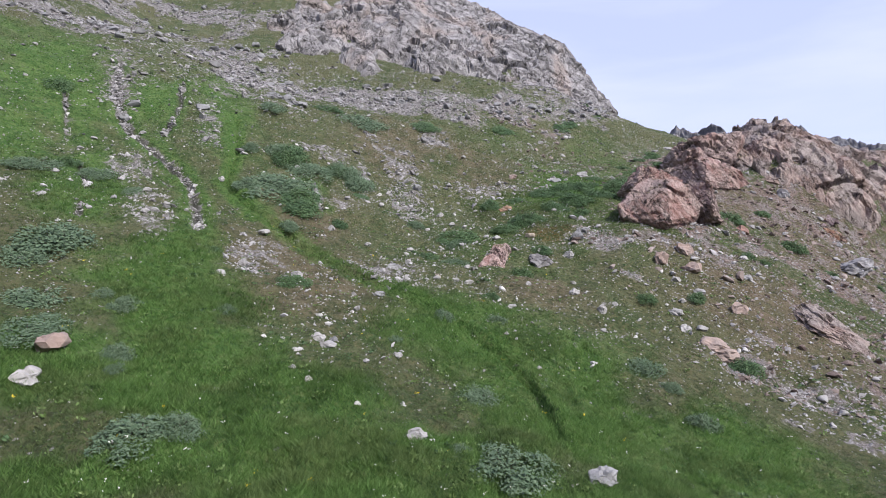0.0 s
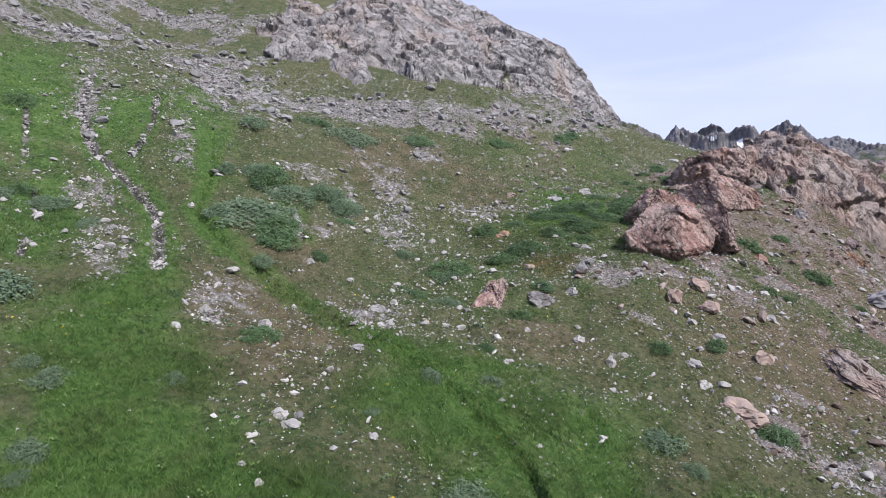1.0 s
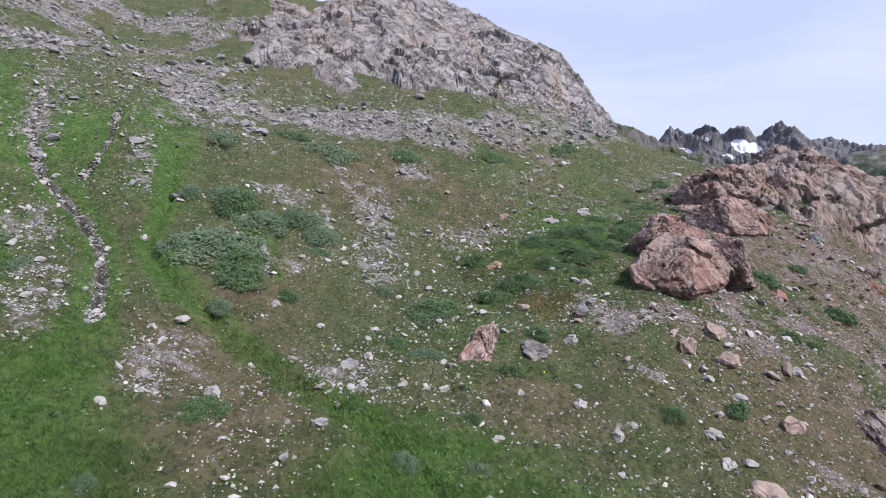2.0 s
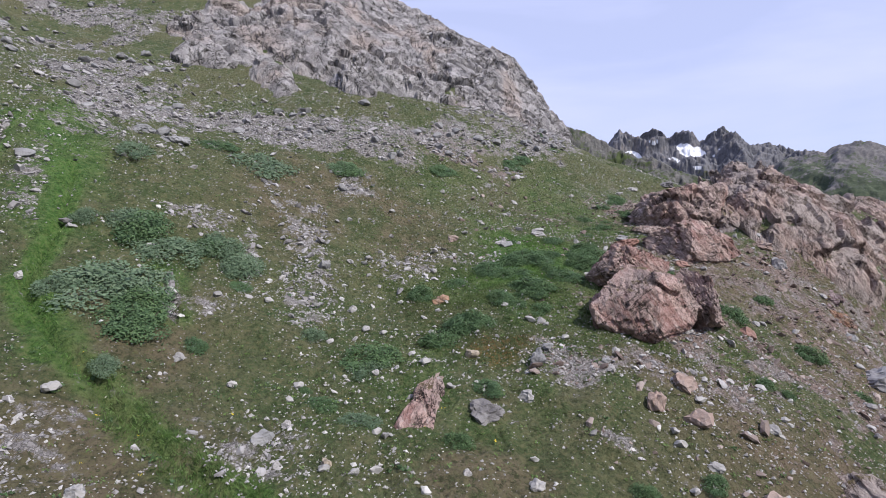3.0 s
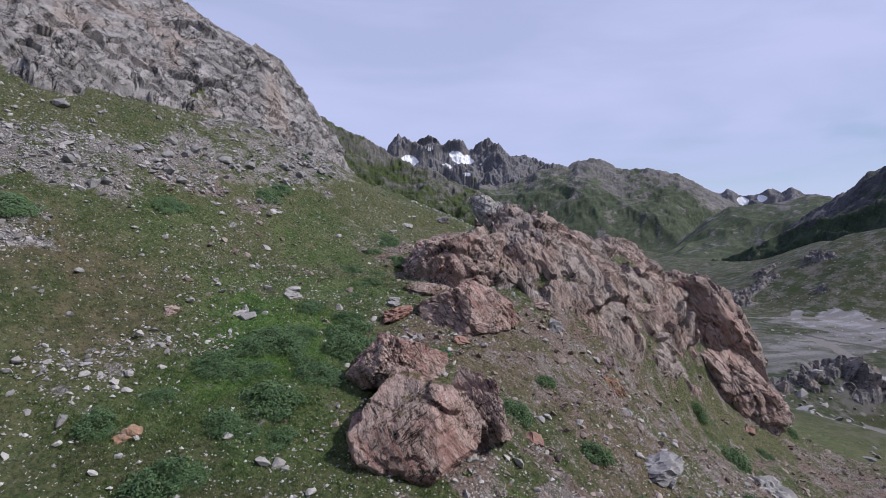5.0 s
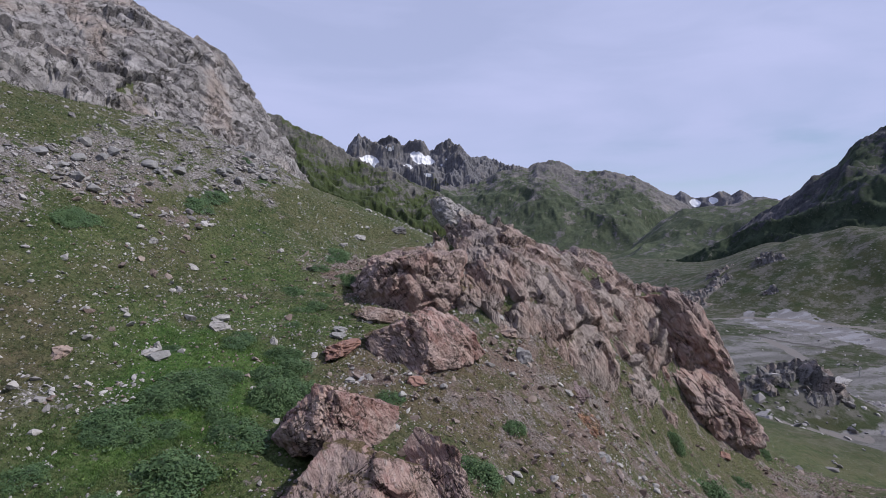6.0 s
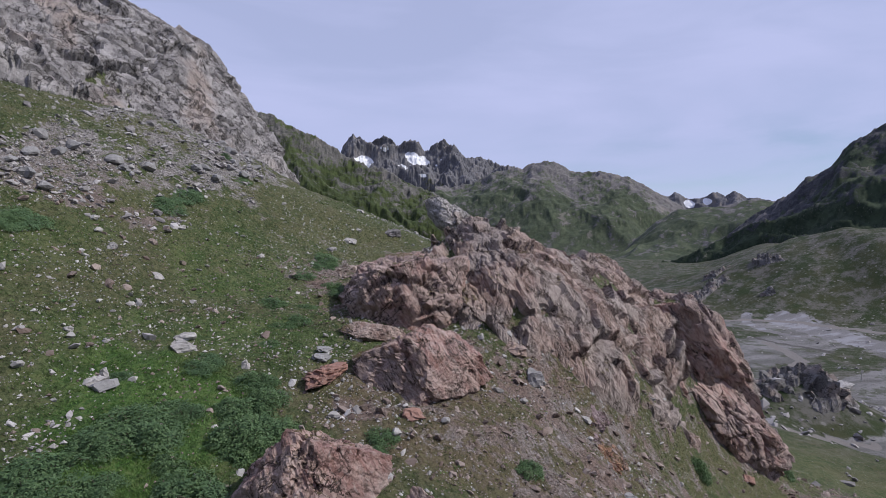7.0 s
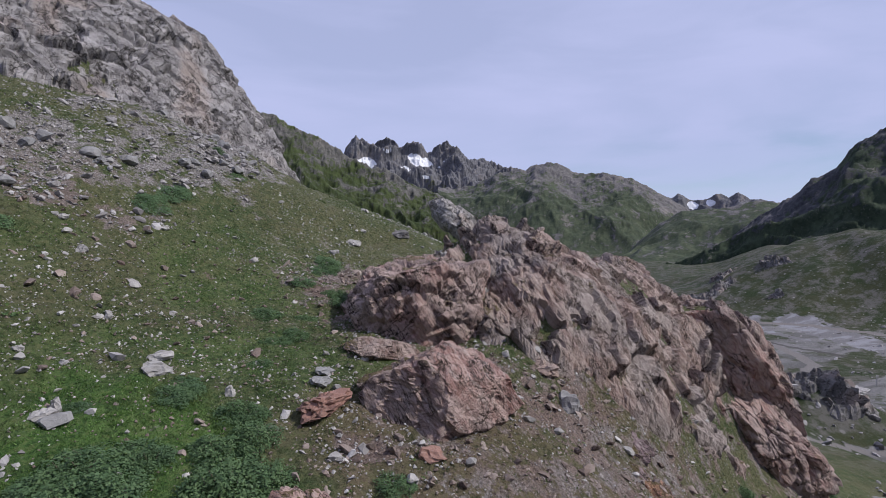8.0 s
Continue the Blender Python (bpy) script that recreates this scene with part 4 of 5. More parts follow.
def broken(p, breaks, axes, seed):
    """Relief of rock broken at several sizes: each (block size, sides, relief, depth and width of the open joints)."""
    warp = np.stack([fbm(p[:, 0] / 4, p[:, 1] / 4, p[:, 2] / 4, 3, seed + 200 + k) for k in (1, 2, 3)], 1)
    off = np.zeros(len(p))
    for n, (size, sides, relief, depth, width) in enumerate(breaks):
        out, rim = shards(p + 0.30 * size * warp, size, seed + 40 * n, axes, sides)
        here = smooth(0.6 + 1.3 * vnoise(p[:, 0] / (1.7 * size), p[:, 1] / (1.7 * size), p[:, 2] / (1.7 * size), seed + 300 + n))
        off += relief * out - depth * here * np.exp(-(rim / width) ** 2)
    return off


def bedrock(name, x0, x1, y0, y1, step, inside, rise, seeds, breaks, axes, material, rough=0.06, soft=1.2, flat=True):
    """A sheet of broken rock that lies proud of the ground where inside(x, y) is above 0 and dips under it elsewhere."""
    xs, ys = np.arange(x0, x1, step), np.arange(y0, y1, step)
    x, y = (g.ravel() for g in np.meshgrid(xs, ys))
    f = inside(x, y) + 0.9 * fbm(x / 3.0, y / 3.0, 0.0 * x, 3, seeds)
    m = smooth(f / soft + 0.4)
    z = land(x, y) + rise * (m - 0.45)
    h = z.reshape(len(ys), len(xs))
    gy, gx = np.gradient(h, step)
    nrm = np.stack([-gx.ravel(), -gy.ravel(), np.ones(x.size)], 1)
    nrm /= np.linalg.norm(nrm, axis=1)[:, None]
    p = np.stack([x, y, z], 1)
    off = np.zeros(x.size)
    some = m > 0.02
    off[some] = broken(p[some], breaks, axes, seeds)
    off += rough * fbm(x / 0.9, y / 0.9, z / 0.9, 4, seeds + 6)
    p = p + nrm * (off * m)[:, None]
    faces = grid_faces(len(ys), len(xs))
    faces = faces[some[faces].any(1)]
    used = np.unique(faces)
    back = np.full(x.size, -1)
    back[used] = np.arange(len(used))
    return new(name, mesh_of(name, p[used], back[faces], material, flat=flat))


def rock_mesh(name, size, seed, material, detail=4, cuts=14, rough=0.03, lobes=0.25, facets=0.0, sides=(0.7, 1.0, 1.15), turn=(0, 0, 0), blunt=0.0):
    """An angular block: a ball cut by planes, then broken along its beds."""
    rng = np.random.RandomState(seed)
    bm = bmesh.new()
    bmesh.ops.create_icosphere(bm, subdivisions=detail, radius=1.0)
    p = np.array([v.co[:] for v in bm.verts])
    faces = np.array([[v.index for v in f.verts] for f in bm.faces])
    bm.free()
    p = p * (1 + lobes * fbm(p[:, 0] * 0.9 + seed, p[:, 1] * 0.9, p[:, 2] * 0.9, 2, seed))[:, None]
    for _ in range(cuts):
        n = rng.normal(size=3)
        n /= np.linalg.norm(n)
        d = rng.uniform(0.48, 0.86) + blunt
        p = p - np.maximum(0, p @ n - d)[:, None] * n
    lo, hi = p.min(0), p.max(0)
    p = ((p - lo) / (hi - lo) - 0.5) * np.array(size)
    out = p / (np.linalg.norm(p, axis=1)[:, None] + 1e-6)
    m = float(max(size))
    f = 2.2 / m
    off = rough * m * fbm(p[:, 0] * f + seed, p[:, 1] * f, p[:, 2] * f, 5, seed, 0.6)
    if facets:
        back = np.array(pose(0, 0, 0, *turn).to_3x3())
        axes = np.array(BED_FRAME) @ back
        breaks = [(0.42 * m, sides, 0.8 * facets * m, 0.6 * facets * m, 0.06), (0.17 * m, sides, 0.45 * facets * m, 0.45 * facets * m, 0.12)]
        if detail > 4:
            breaks.append((0.07 * m, sides, 0.22 * facets * m, 0.2 * facets * m, 0.15))
        off = off + broken(p, breaks, axes, seed)
    p = p + out * off[:, None]
    return mesh_of(name, p, faces, material, flat=True)


def mountain(name, label, skyline, dist, depth, base, material, rough, wave, veg_low, veg_high, snow=(), cols=420, rows=90, seed=1, jag=0.3, craggy=1.0):
    """A range from its skyline: azimuth and height angle in degrees, seen from over the meadow."""
    ex, ey, ez = 9.0, 24.0, 15.0
    sky = np.array(skyline)
    az = np.linspace(sky[0, 0], sky[-1, 0], cols)
    el = np.interp(az, sky[:, 0], sky[:, 1])
    v = np.concatenate([np.linspace(0, 1, rows), [1.06, 1.25, 1.6]])
    a, t = np.meshgrid(np.radians(az), v)
    e = np.broadcast_to(np.radians(el), a.shape)
    d_top = dist + depth
    z_top = ez + np.tan(e) * d_top
    up = np.minimum(t, 1.0) ** 1.15
    z = base + (z_top - base) * up - np.maximum(0, t - 1) * (z_top - base) * 0.9
    d = dist + depth * np.minimum(t, 1) + np.maximum(0, t - 1) * depth * 1.2
    x0, y0 = ex + d * np.sin(a), ey + d * np.cos(a)
    w = a * d_top
    zero = 0.0 * z
    px, py, pz = x0 / wave, y0 / wave, 0.6 * z / wave
    lean = 0.5 * fbm(px / 1.7, py / 1.7, pz, 3, seed + 5)
    spur = ridged(px + lean, py + lean, pz, 2, seed)
    ribs = ridged(px * 2.6 + lean, py * 2.6 - lean, pz * 2, 3, seed + 11, 0.42)
    crags = fbm(px * 9, py * 9, pz * 12, 5, seed + 7, 0.68)
    relief = 0.65 * spur + 0.22 * ribs + 0.035 * craggy * crags
    for sa, se, ra, re in snow:
        white = smooth(2.0 - np.hypot((np.degrees(a) - sa) / ra, (np.degrees(np.arctan2(z - ez, d)) - se) / re))
        relief = relief * (1 - 0.85 * white)
    tame = np.minimum(1, 3 * t) * np.where(t > 1, 0.2, np.minimum(1, 0.12 + 2.2 * np.abs(1 - t)))
    z = z + rough * relief * tame + jag * rough * (0.6 * ribs + 0.35 * crags - 0.25) * np.minimum(1, t) ** 4
    d = d - 0.4 * rough * (relief + 0.15 * craggy * crags) * np.minimum(1, 3 * t) * np.where(t > 1, 0.3, 1)
    x, y = ex + d * np.sin(a), ey + d * np.cos(a)
    veg = np.interp((up - 0.12 * relief).ravel(), [veg_low, veg_high], [1.0, 0.0]) - 0.35 * ribs.ravel()
    sn = np.zeros(x.size)
    ang = np.degrees(np.arctan2(z - ez, d)).ravel()
    for sa, se, ra, re in snow:
        q = np.sqrt(((np.degrees(a).ravel() - sa) / ra) ** 2 + ((ang - se) / re) ** 2)
        q = q + 0.45 * fbm(w / 45 + z / 60, z / 30, zero, 4, 77).ravel() + 0.35 * ribs.ravel()
        sn = np.maximum(sn, smooth(1.6 - q))
    verts = np.stack([x.ravel(), y.ravel(), z.ravel()], 1)
    me = mesh_of(name, verts, grid_faces(len(v), cols), material, {"veg": veg, "snow": sn})
    return tagged(new(name, me), label, "mountain", kind="structure")


# dirt tracks and pale gravel bars of the valley: half width, then places
WATER = [(11, [(304, 186), (291, 166), (278, 146), (270, 128), (264, 100)]), (2.5, [(300, 205), (285, 196), (268, 178), (262, 160)])]
BANKS = [(1.8, [(238.7, 153), (239.5, 140), (235.4, 117), (228, 100)]), (1.2, [(252, 176), (243, 165), (238.7, 153)])]
TRACKS = [
    (1.0, [(101, 77), (121, 84), (130, 81), (137, 76)]),
    (2.5, [(269, 207), (292, 198), (303, 178), (306, 146)]),
    (2.2, [(237, 158), (225, 143), (212, 130), (195, 124), (184, 125)]),
]

build_ground()

# granite cliff above the scree
def cliff_inside(x, y):
    f = cliff_inset(x, y) * smooth((x + 9) / 5) - 6 * (1 - smooth((x + 9) / 5))
    for px, py, a, b, turn in LEDGES:
        c, s = math.cos(radians(turn)), math.sin(radians(turn))
        u, v = (x - px) * c + (y - py) * s, -(x - px) * s + (y - py) * c
        f = np.maximum(f, 2.5 * (1 - np.sqrt((u / a) ** 2 + (v / b) ** 2)))
    return f


LEDGES = [(-14.8, 67.5, 3.2, 3.2, 0), (-9.0, 64.2, 2.2, 4.6, 38), (-2.2, 63.8, 1.6, 3.2, 50), (-14, 75, 8, 4, 10), (-6, 72.5, 5.5, 5, 0), (-11, 80, 10, 7.5, 0), (-5.5, 77.5, 6, 7, 0)]
CLIFF_BREAKS = [(9.0, (0.7, 1.0, 1.2), 0.42, 0.60, 0.04), (3.4, (0.6, 0.9, 1.3), 0.20, 0.34, 0.05), (1.2, (0.6, 1.0, 1.2), 0.10, 0.10, 0.08)]
tagged(bedrock("cliff", -26, 36, 56, 106, 0.16, cliff_inside, 2.9, 41, CLIFF_BREAKS, CLIFF_FRAME, GRANITE, 0.05, 2.2),
       "high pale grey granite cliff, cracked and slabby, above scree", "cliff", kind="structure")


# knoll of bedded rock
def knoll_inside(x, y):
    f = 3.0 * (1 - ((x - 31) / 8.5) ** 4 - ((y - 48.5) / 5.4) ** 4)
    f = np.maximum(f, 3.0 * (1 - ((x - 43) / 8) ** 4 - ((y - 52.3) / 4.7) ** 4))
    f = np.maximum(f, 3.0 * (1 - ((x - 50) / 4) ** 4 - ((y - 51.3) / 3.4) ** 4))
    return f


BED_BREAKS = [(5.0, (0.7, 1.0, 1.2), 0.50, 0.24, 0.05), (1.9, (0.5, 1.0, 1.3), 0.24, 0.14, 0.07), (0.7, (0.45, 1.0, 1.3), 0.085, 0.06, 0.10)]
tagged(bedrock("knoll_rock", 19, 57, 40, 60, 0.095, knoll_inside, 1.05, 57, BED_BREAKS, BED_FRAME, BUFF, 0.05),
       "buff and reddish bedded rock knoll with broken ledges", "rock outcrop", kind="structure")


def mound_inside(x, y):
    f = 3.0 * (1 - np.sqrt(((x - 143) / 15) ** 2 + ((y - 95) / 10) ** 2)) * 2
    f = np.maximum(f, 6.0 * (1 - np.sqrt(((x - 118) / 9) ** 2 + ((y - 97) / 7) ** 2)))
    return f + 3 * vnoise(x / 9, y / 9, 0.0 * x, 88)


MOUND_BREAKS = [(9.0, (0.6, 1.0, 1.2), 1.6, 1.0, 0.12), (3.5, (0.6, 1.0, 1.2), 0.8, 0.7, 0.14)]
tagged(bedrock("rocky_mound", 98, 176, 70, 124, 0.55, mound_inside, 2.5, 71, MOUND_BREAKS, CLIFF_FRAME, DARKGRANITE, 0.4),
       "dark grey rocky mound on the valley floor", "rock outcrop", kind="structure")


def far_inside(x, y):
    f = 8.0 * (1 - np.sqrt(((x - 322) / 34) ** 2 + ((y - 243) / 24) ** 2))
    return f + 9 * vnoise(x / 13, y / 13, 0.0 * x, 89) - 2


tagged(bedrock("far_outcrop", 272, 376, 205, 285, 0.9, far_inside, 3.4, 73, MOUND_BREAKS, CLIFF_FRAME, DARKGRANITE, 1.0, 4.0),
       "grey ice-worn rock outcrop on the far valley side", "rock outcrop", kind="structure")


def set_rock(name, label, size, at, turn, seed, material, category="rock", **more):
    ob = new(name, rock_mesh(name, size, seed, material, turn=turn, **more))
    ob.matrix_world = pose(*at, *turn)
    return tagged(ob, label, category)


set_rock("red_rock_block", "massive red gneiss block with a buff face, on stony slope", (4.7, 4.6, 4.3), (12.53, 34.16, 7.23), (6, -10, -22), 3, RED, detail=6, cuts=16, blunt=0.08, rough=0.025, facets=0.017)
set_rock("red_rock_block", "weathered reddish hump of rock behind the great block", (3.0, 3.2, 2.2), (12.82, 36.99, 8.9), (0, 10, 30), 5, RED, detail=6, cuts=12, rough=0.03, facets=0.035)
set_rock("red_rock_rib", "splintered red rock ribs leaning on the great block", (1.7, 2.6, 3.0), (15.0, 34.07, 7.74), (0, -18, -10), 9, RED, detail=6, cuts=14, rough=0.03, facets=0.044)
set_rock("red_rock_block", "rounded wedge of reddish gneiss lying on gravel", (5.6, 4.4, 3.3), (18.94, 42.46, 9.92), (4, 6, -15), 41, RED, detail=6, cuts=20, blunt=0.10, rough=0.025, facets=0.026)
set_rock("red_rock_block", "broken pinkish rock rib at the crest of the knoll", (6.8, 6.2, 6.2), (21.99, 48.54, 11.04), (0, -18, -20), 43, RED, detail=6, cuts=34, rough=0.04, facets=0.035)
set_rock("rock_slab", "flat grey-pink slab set in turf beside red rocks", (3.0, 2.4, 1.0), (18.38, 46.02, 10.7), (0, 5, -20), 16, BUFF, detail=5, cuts=10, rough=0.03, facets=0.026)
set_rock("red_rock_slab", "long tilted red slab over a dark cleft, end of knoll", (6.0, 5.6, 13.0), (47.06, 50.2, 5.47), (12, -40, -40), 45, RED, detail=6, cuts=26, rough=0.035, facets=0.022)
set_rock("red_rock_slab", "lower red slab under the overhanging one", (4.6, 4.2, 6.4), (41.39, 49.3, 3.91), (10, -42, -30), 23, RED, detail=6, cuts=24, rough=0.03, facets=0.035)
set_rock("pink_rock_outcrop", "low pinkish outcrop breaking through the meadow", (1.5, 5.2, 1.3), (3.0, 29.9, 4.75), (17, 6, -22), 25, RED, detail=6, cuts=16, rough=0.05, lobes=0.45, facets=0.035)
set_rock("pink_rock_outcrop", "shattered pinkish outcrop on the stony slope", (4.2, 3.0, 1.3), (17.18, 26.45, 1.75), (12, 26, -25), 27, BUFF, detail=5, cuts=12, rough=0.03, facets=0.044)
set_rock("pink_rock_outcrop", "low pink ledge with a white quartz vein", (2.9, 2.8, 1.1), (13.22, 38.22, 8.39), (5, 0, -20), 29, RED, detail=5, cuts=12, rough=0.03, facets=0.044)
set_rock("dark_rock_outcrop", "crumbling purple-grey rock in the gully", (2.2, 3.6, 0.8), (26.56, 41.9, 6.75), (24, 14, -30), 33, PURPLE, detail=6, cuts=10, rough=0.06, facets=0.066)
set_rock("rusty_rock_outcrop", "rusty orange crumbling rock in the gully", (2.8, 3.0, 0.8), (26.22, 40.08, 5.9), (24, 14, 10), 35, RUSTY, detail=6, cuts=10, rough=0.06, facets=0.066)
set_rock("quartz_vein", "short white quartz vein on the pink ledge", (0.5, 1.5, 0.5), (13.0, 38.1, 9.0), (15, 0, 20), 51, STONE["pale"], detail=4, cuts=12, rough=0.05)
set_rock("pale_slab", "bare pale slab face on the craggy ridge", (27, 14, 13), (133.0, 227.76, 21.9), (0, 44, -30), 37, PALEGRANITE, detail=6, cuts=18, rough=0.02, facets=0.026)
set_rock("red_rock_slab", "splintered lower end of the tilted red rock", (4.4, 4.2, 9.0), (46.9, 47.6, 1.9), (8, -35, -35), 47, RED, detail=6, cuts=22, rough=0.05, facets=0.034)

# ---- distance ----
PEAKS = mountain_material("dark_peak_rock", (0.105, 0.107, 0.12), (0.18, 0.178, 0.19), (0.05, 0.065, 0.03), (0.08, 0.085, 0.045), 0.004)
GREENHILL = mountain_material("green_mountainside", (0.105, 0.102, 0.105), (0.185, 0.175, 0.172), (0.036, 0.056, 0.032), (0.068, 0.082, 0.050), 0.006)
NEARHILL = mountain_material("grassy_crag", (0.062, 0.064, 0.058), (0.17, 0.163, 0.154), (0.026, 0.044, 0.013), (0.052, 0.068, 0.024), 0.03)
# darker copy of the green mountainside: its shade is put into the base colours
SHADE_HILL = mountain_material("mountainside_painted_shade", (0.040, 0.044, 0.052), (0.080, 0.082, 0.090), (0.018, 0.032, 0.018), (0.036, 0.052, 0.030), 0.006)
SNOW = [(22.46, 6.8, 1.1, 0.65), (27.64, 7.22, 1.8, 0.65), (24.72, 8.38, 0.9, 0.25), (28.22, 5.77, 0.5, 0.25)]
SNOW_FAR = [(53.1, 3.27, 0.4, 0.3), (54.49, 3.51, 0.4, 0.35)]
mountain("snowy_peaks", "dark jagged peaks with small snow fields", [(12.05, 7.11), (20.3, 7.68), (20.93, 8.61), (21.67, 9.38), (22.43, 8.83), (22.98, 8.32), (23.74, 8.72), (24.87, 9.13), (25.98, 8.41), (27.62, 8.88), (28.57, 7.94), (29.44, 8.5), (30.37, 9.0), (31.47, 8.53), (32.87, 7.47), (33.96, 7.81), (34.96, 7.06), (36.72, 6.58), (37.82, 6.0), (42.15, 3.85)], 2300, 500, -40, PEAKS, 95, 170, 0.1, 0.4, SNOW, 560, 90, 3, 0.16)
mountain("green_mountain", "dark green and grey mountain across the valley", [(29.61, 4.81), (31.27, 4.57), (32.91, 5.14), (35.09, 6.2), (36.99, 6.59), (38.08, 6.43), (38.88, 7.07), (40.05, 7.44), (41.29, 7.01), (42.62, 6.47), (44.46, 6.3), (46.27, 5.91), (48.04, 5.68), (49.06, 4.89), (50.55, 3.95), (52.26, 2.91), (55.1, 1.3), (58.25, -0.14), (61.25, -2.45)], 1500, 400, -40, GREENHILL, 45, 260, 0.45, 1.1, (), 420, 80, 7, 0.2)
mountain("far_peaks", "pale blue far peaks with snow patches", [(48.83, 3.85), (50.31, 3.84), (51.52, 3.94), (51.99, 4.34), (52.81, 3.72), (54.12, 3.71), (54.85, 4.0), (55.48, 4.39), (56.12, 3.89), (56.82, 4.37), (57.8, 3.67), (61.11, 3.0), (63.13, 2.28)], 3900, 300, -40, PEAKS, 70, 260, 0.05, 0.2, SNOW_FAR, 240, 50, 9, 0.12)
mountain("valley_side", "low green ridge closing the valley", [(44.45, -5.24), (46.46, -2.51), (48.43, -0.34), (50.37, 1.52), (52.27, 2.71), (55.06, 2.9), (56.85, 3.19), (58.15, 3.61), (59.86, 3.35), (61.93, 2.66), (64.3, 1.82), (67.27, 0.49)], 1150, 280, -30, GREENHILL, 12, 110, 0.7, 1.5, (), 260, 60, 11, 0.15)
# this slope catches the sun, so its shaded look comes from dark colours
mountain("dark_mountain", "steep mountainside falling into the valley, shade painted into its dark colour", [(49.07, -6.08), (51.93, -3.1), (53.78, -1.5), (56.47, 0.57), (58.19, 1.91), (59.86, 3.35), (61.08, 4.28), (62.65, 5.44), (63.8, 6.26), (64.9, 7.58), (65.98, 8.38), (67.32, 9.21), (71.6, 11.96), (77.19, 13.88), (87.37, 14.75)], 850, 320, -35, SHADE_HILL, 34, 150, 0.4, 1.2, (), 380, 90, 13, 0.2)
mountain("grassy_crags", "green craggy ridge with pale slab beyond the cliff", [(9.08, 12.62), (12.0, 11.41), (15.04, 10.07), (18.17, 8.96), (20.3, 7.9), (22.46, 6.8), (25.74, 5.87), (27.96, 4.78), (29.35, 4.15), (30.74, 3.46), (32.41, 2.39), (33.82, 0.93), (35.78, -1.13), (38.55, -3.27)], 215, 70, -10, NEARHILL, 6.0, 26, 0.55, 1.35, (), 400, 90, 17, 0.25, 1.6)

# ---- shrubs ----
def part(name, mesh, parent, label=""):
    ob = new(name, mesh)
    ob.parent = parent
    return tagged(ob, label)


def leaf_quads(base, out, length, width, rng):
    """Bent leaves: two triangles each, from a base point along a direction."""
    n = len(base)
    side = np.cross(out, rng.normal(size=(n, 3)))
    side /= np.linalg.norm(side, axis=1)[:, None] + 1e-9
    droop = np.cross(side, out) * (length * rng.uniform(-0.25, 0.25, n))[:, None]
    mid = base + out * (length * 0.5)[:, None]
    tip = base + out * length[:, None] + droop
    v = np.stack([base, mid + side * width[:, None], tip, mid - side * width[:, None]], 1)
    return v.reshape(-1, 3), np.arange(n * 4).reshape(n, 4)


def shrub_meshes(seed, leaves, leaf, material, lobes):
    """Unit shrub, 1 m wide and about 0.5 m high: crown of leafy domes, and twigs."""
    rng = np.random.RandomState(seed)
    ang, rad = rng.uniform(0, 2 * np.pi, lobes), 0.40 * np.sqrt(rng.uniform(0, 1, lobes))
    cx, cy = rad * np.cos(ang), rad * np.sin(ang) * rng.uniform(0.7, 1.0)
    size = rng.uniform(0.06, 0.15, lobes)
    top = (0.44 - 0.62 * rad) * rng.uniform(0.65, 1.15, lobes)
    which = rng.choice(lobes, leaves, p=size ** 2 / (size ** 2).sum())
    d = rng.normal(size=(leaves, 3))
    d[:, 2] = np.abs(d[:, 2]) * 1.1 - 0.25
    d /= np.linalg.norm(d, axis=1)[:, None]
    shell = (1.08 - 0.45 * rng.uniform(0, 1, leaves) ** 2)[:, None]
    base = np.stack([cx[which], cy[which], 0.35 * top[which]], 1) + d * shell * np.stack([size[which], size[which], 0.65 * top[which]], 1)
    base[:, 2] -= 0.05
    face = d + np.array([0, 0, 0.3]) + 0.55 * rng.normal(size=(leaves, 3))
    face /= np.linalg.norm(face, axis=1)[:, None]
    run = np.cross(face, rng.normal(size=(leaves, 3)))
    run /= np.linalg.norm(run, axis=1)[:, None] + 1e-9
    across = np.cross(face, run)
    long, wide = leaf * rng.uniform(0.8, 1.6, leaves)[:, None], leaf * rng.uniform(0.35, 0.6, leaves)[:, None]
    v = np.stack([base - run * long * 0.5 + across * wide, base - run * long * 0.5 - across * wide, base + run * long * 0.6 + face * leaf * 0.2], 1).reshape(-1, 3)
    crown = mesh_of("crown", v, np.arange(leaves * 3).reshape(leaves, 3), material)
    tv, tf = [], []
    for k in range(12):
        i = k % lobes
        tip = np.array([cx[i], cy[i], top[i] * 0.7]) + rng.normal(0, 0.02, 3)
        root = np.array([cx[i] * 0.04, cy[i] * 0.04, -0.06])
        bend = (root + tip) / 2 + rng.normal(0, 0.03, 3) + np.array([cx[i], cy[i], 0]) * 0.2
        for s, (p, r) in enumerate(((root, 0.010), (bend, 0.007), (tip, 0.003))):
            for a in range(4):
                tv.append(p + r * np.array([math.cos(a * 1.571), math.sin(a * 1.571), 0.0]))
        b = len(tv) - 12
        for s in (0, 4):
            for a in range(4):
                tf.append((b + s + a, b + s + (a + 1) % 4, b + s + 4 + (a + 1) % 4, b + s + 4 + a))
    return crown, mesh_of("branchwork", tv, tf, BARK)


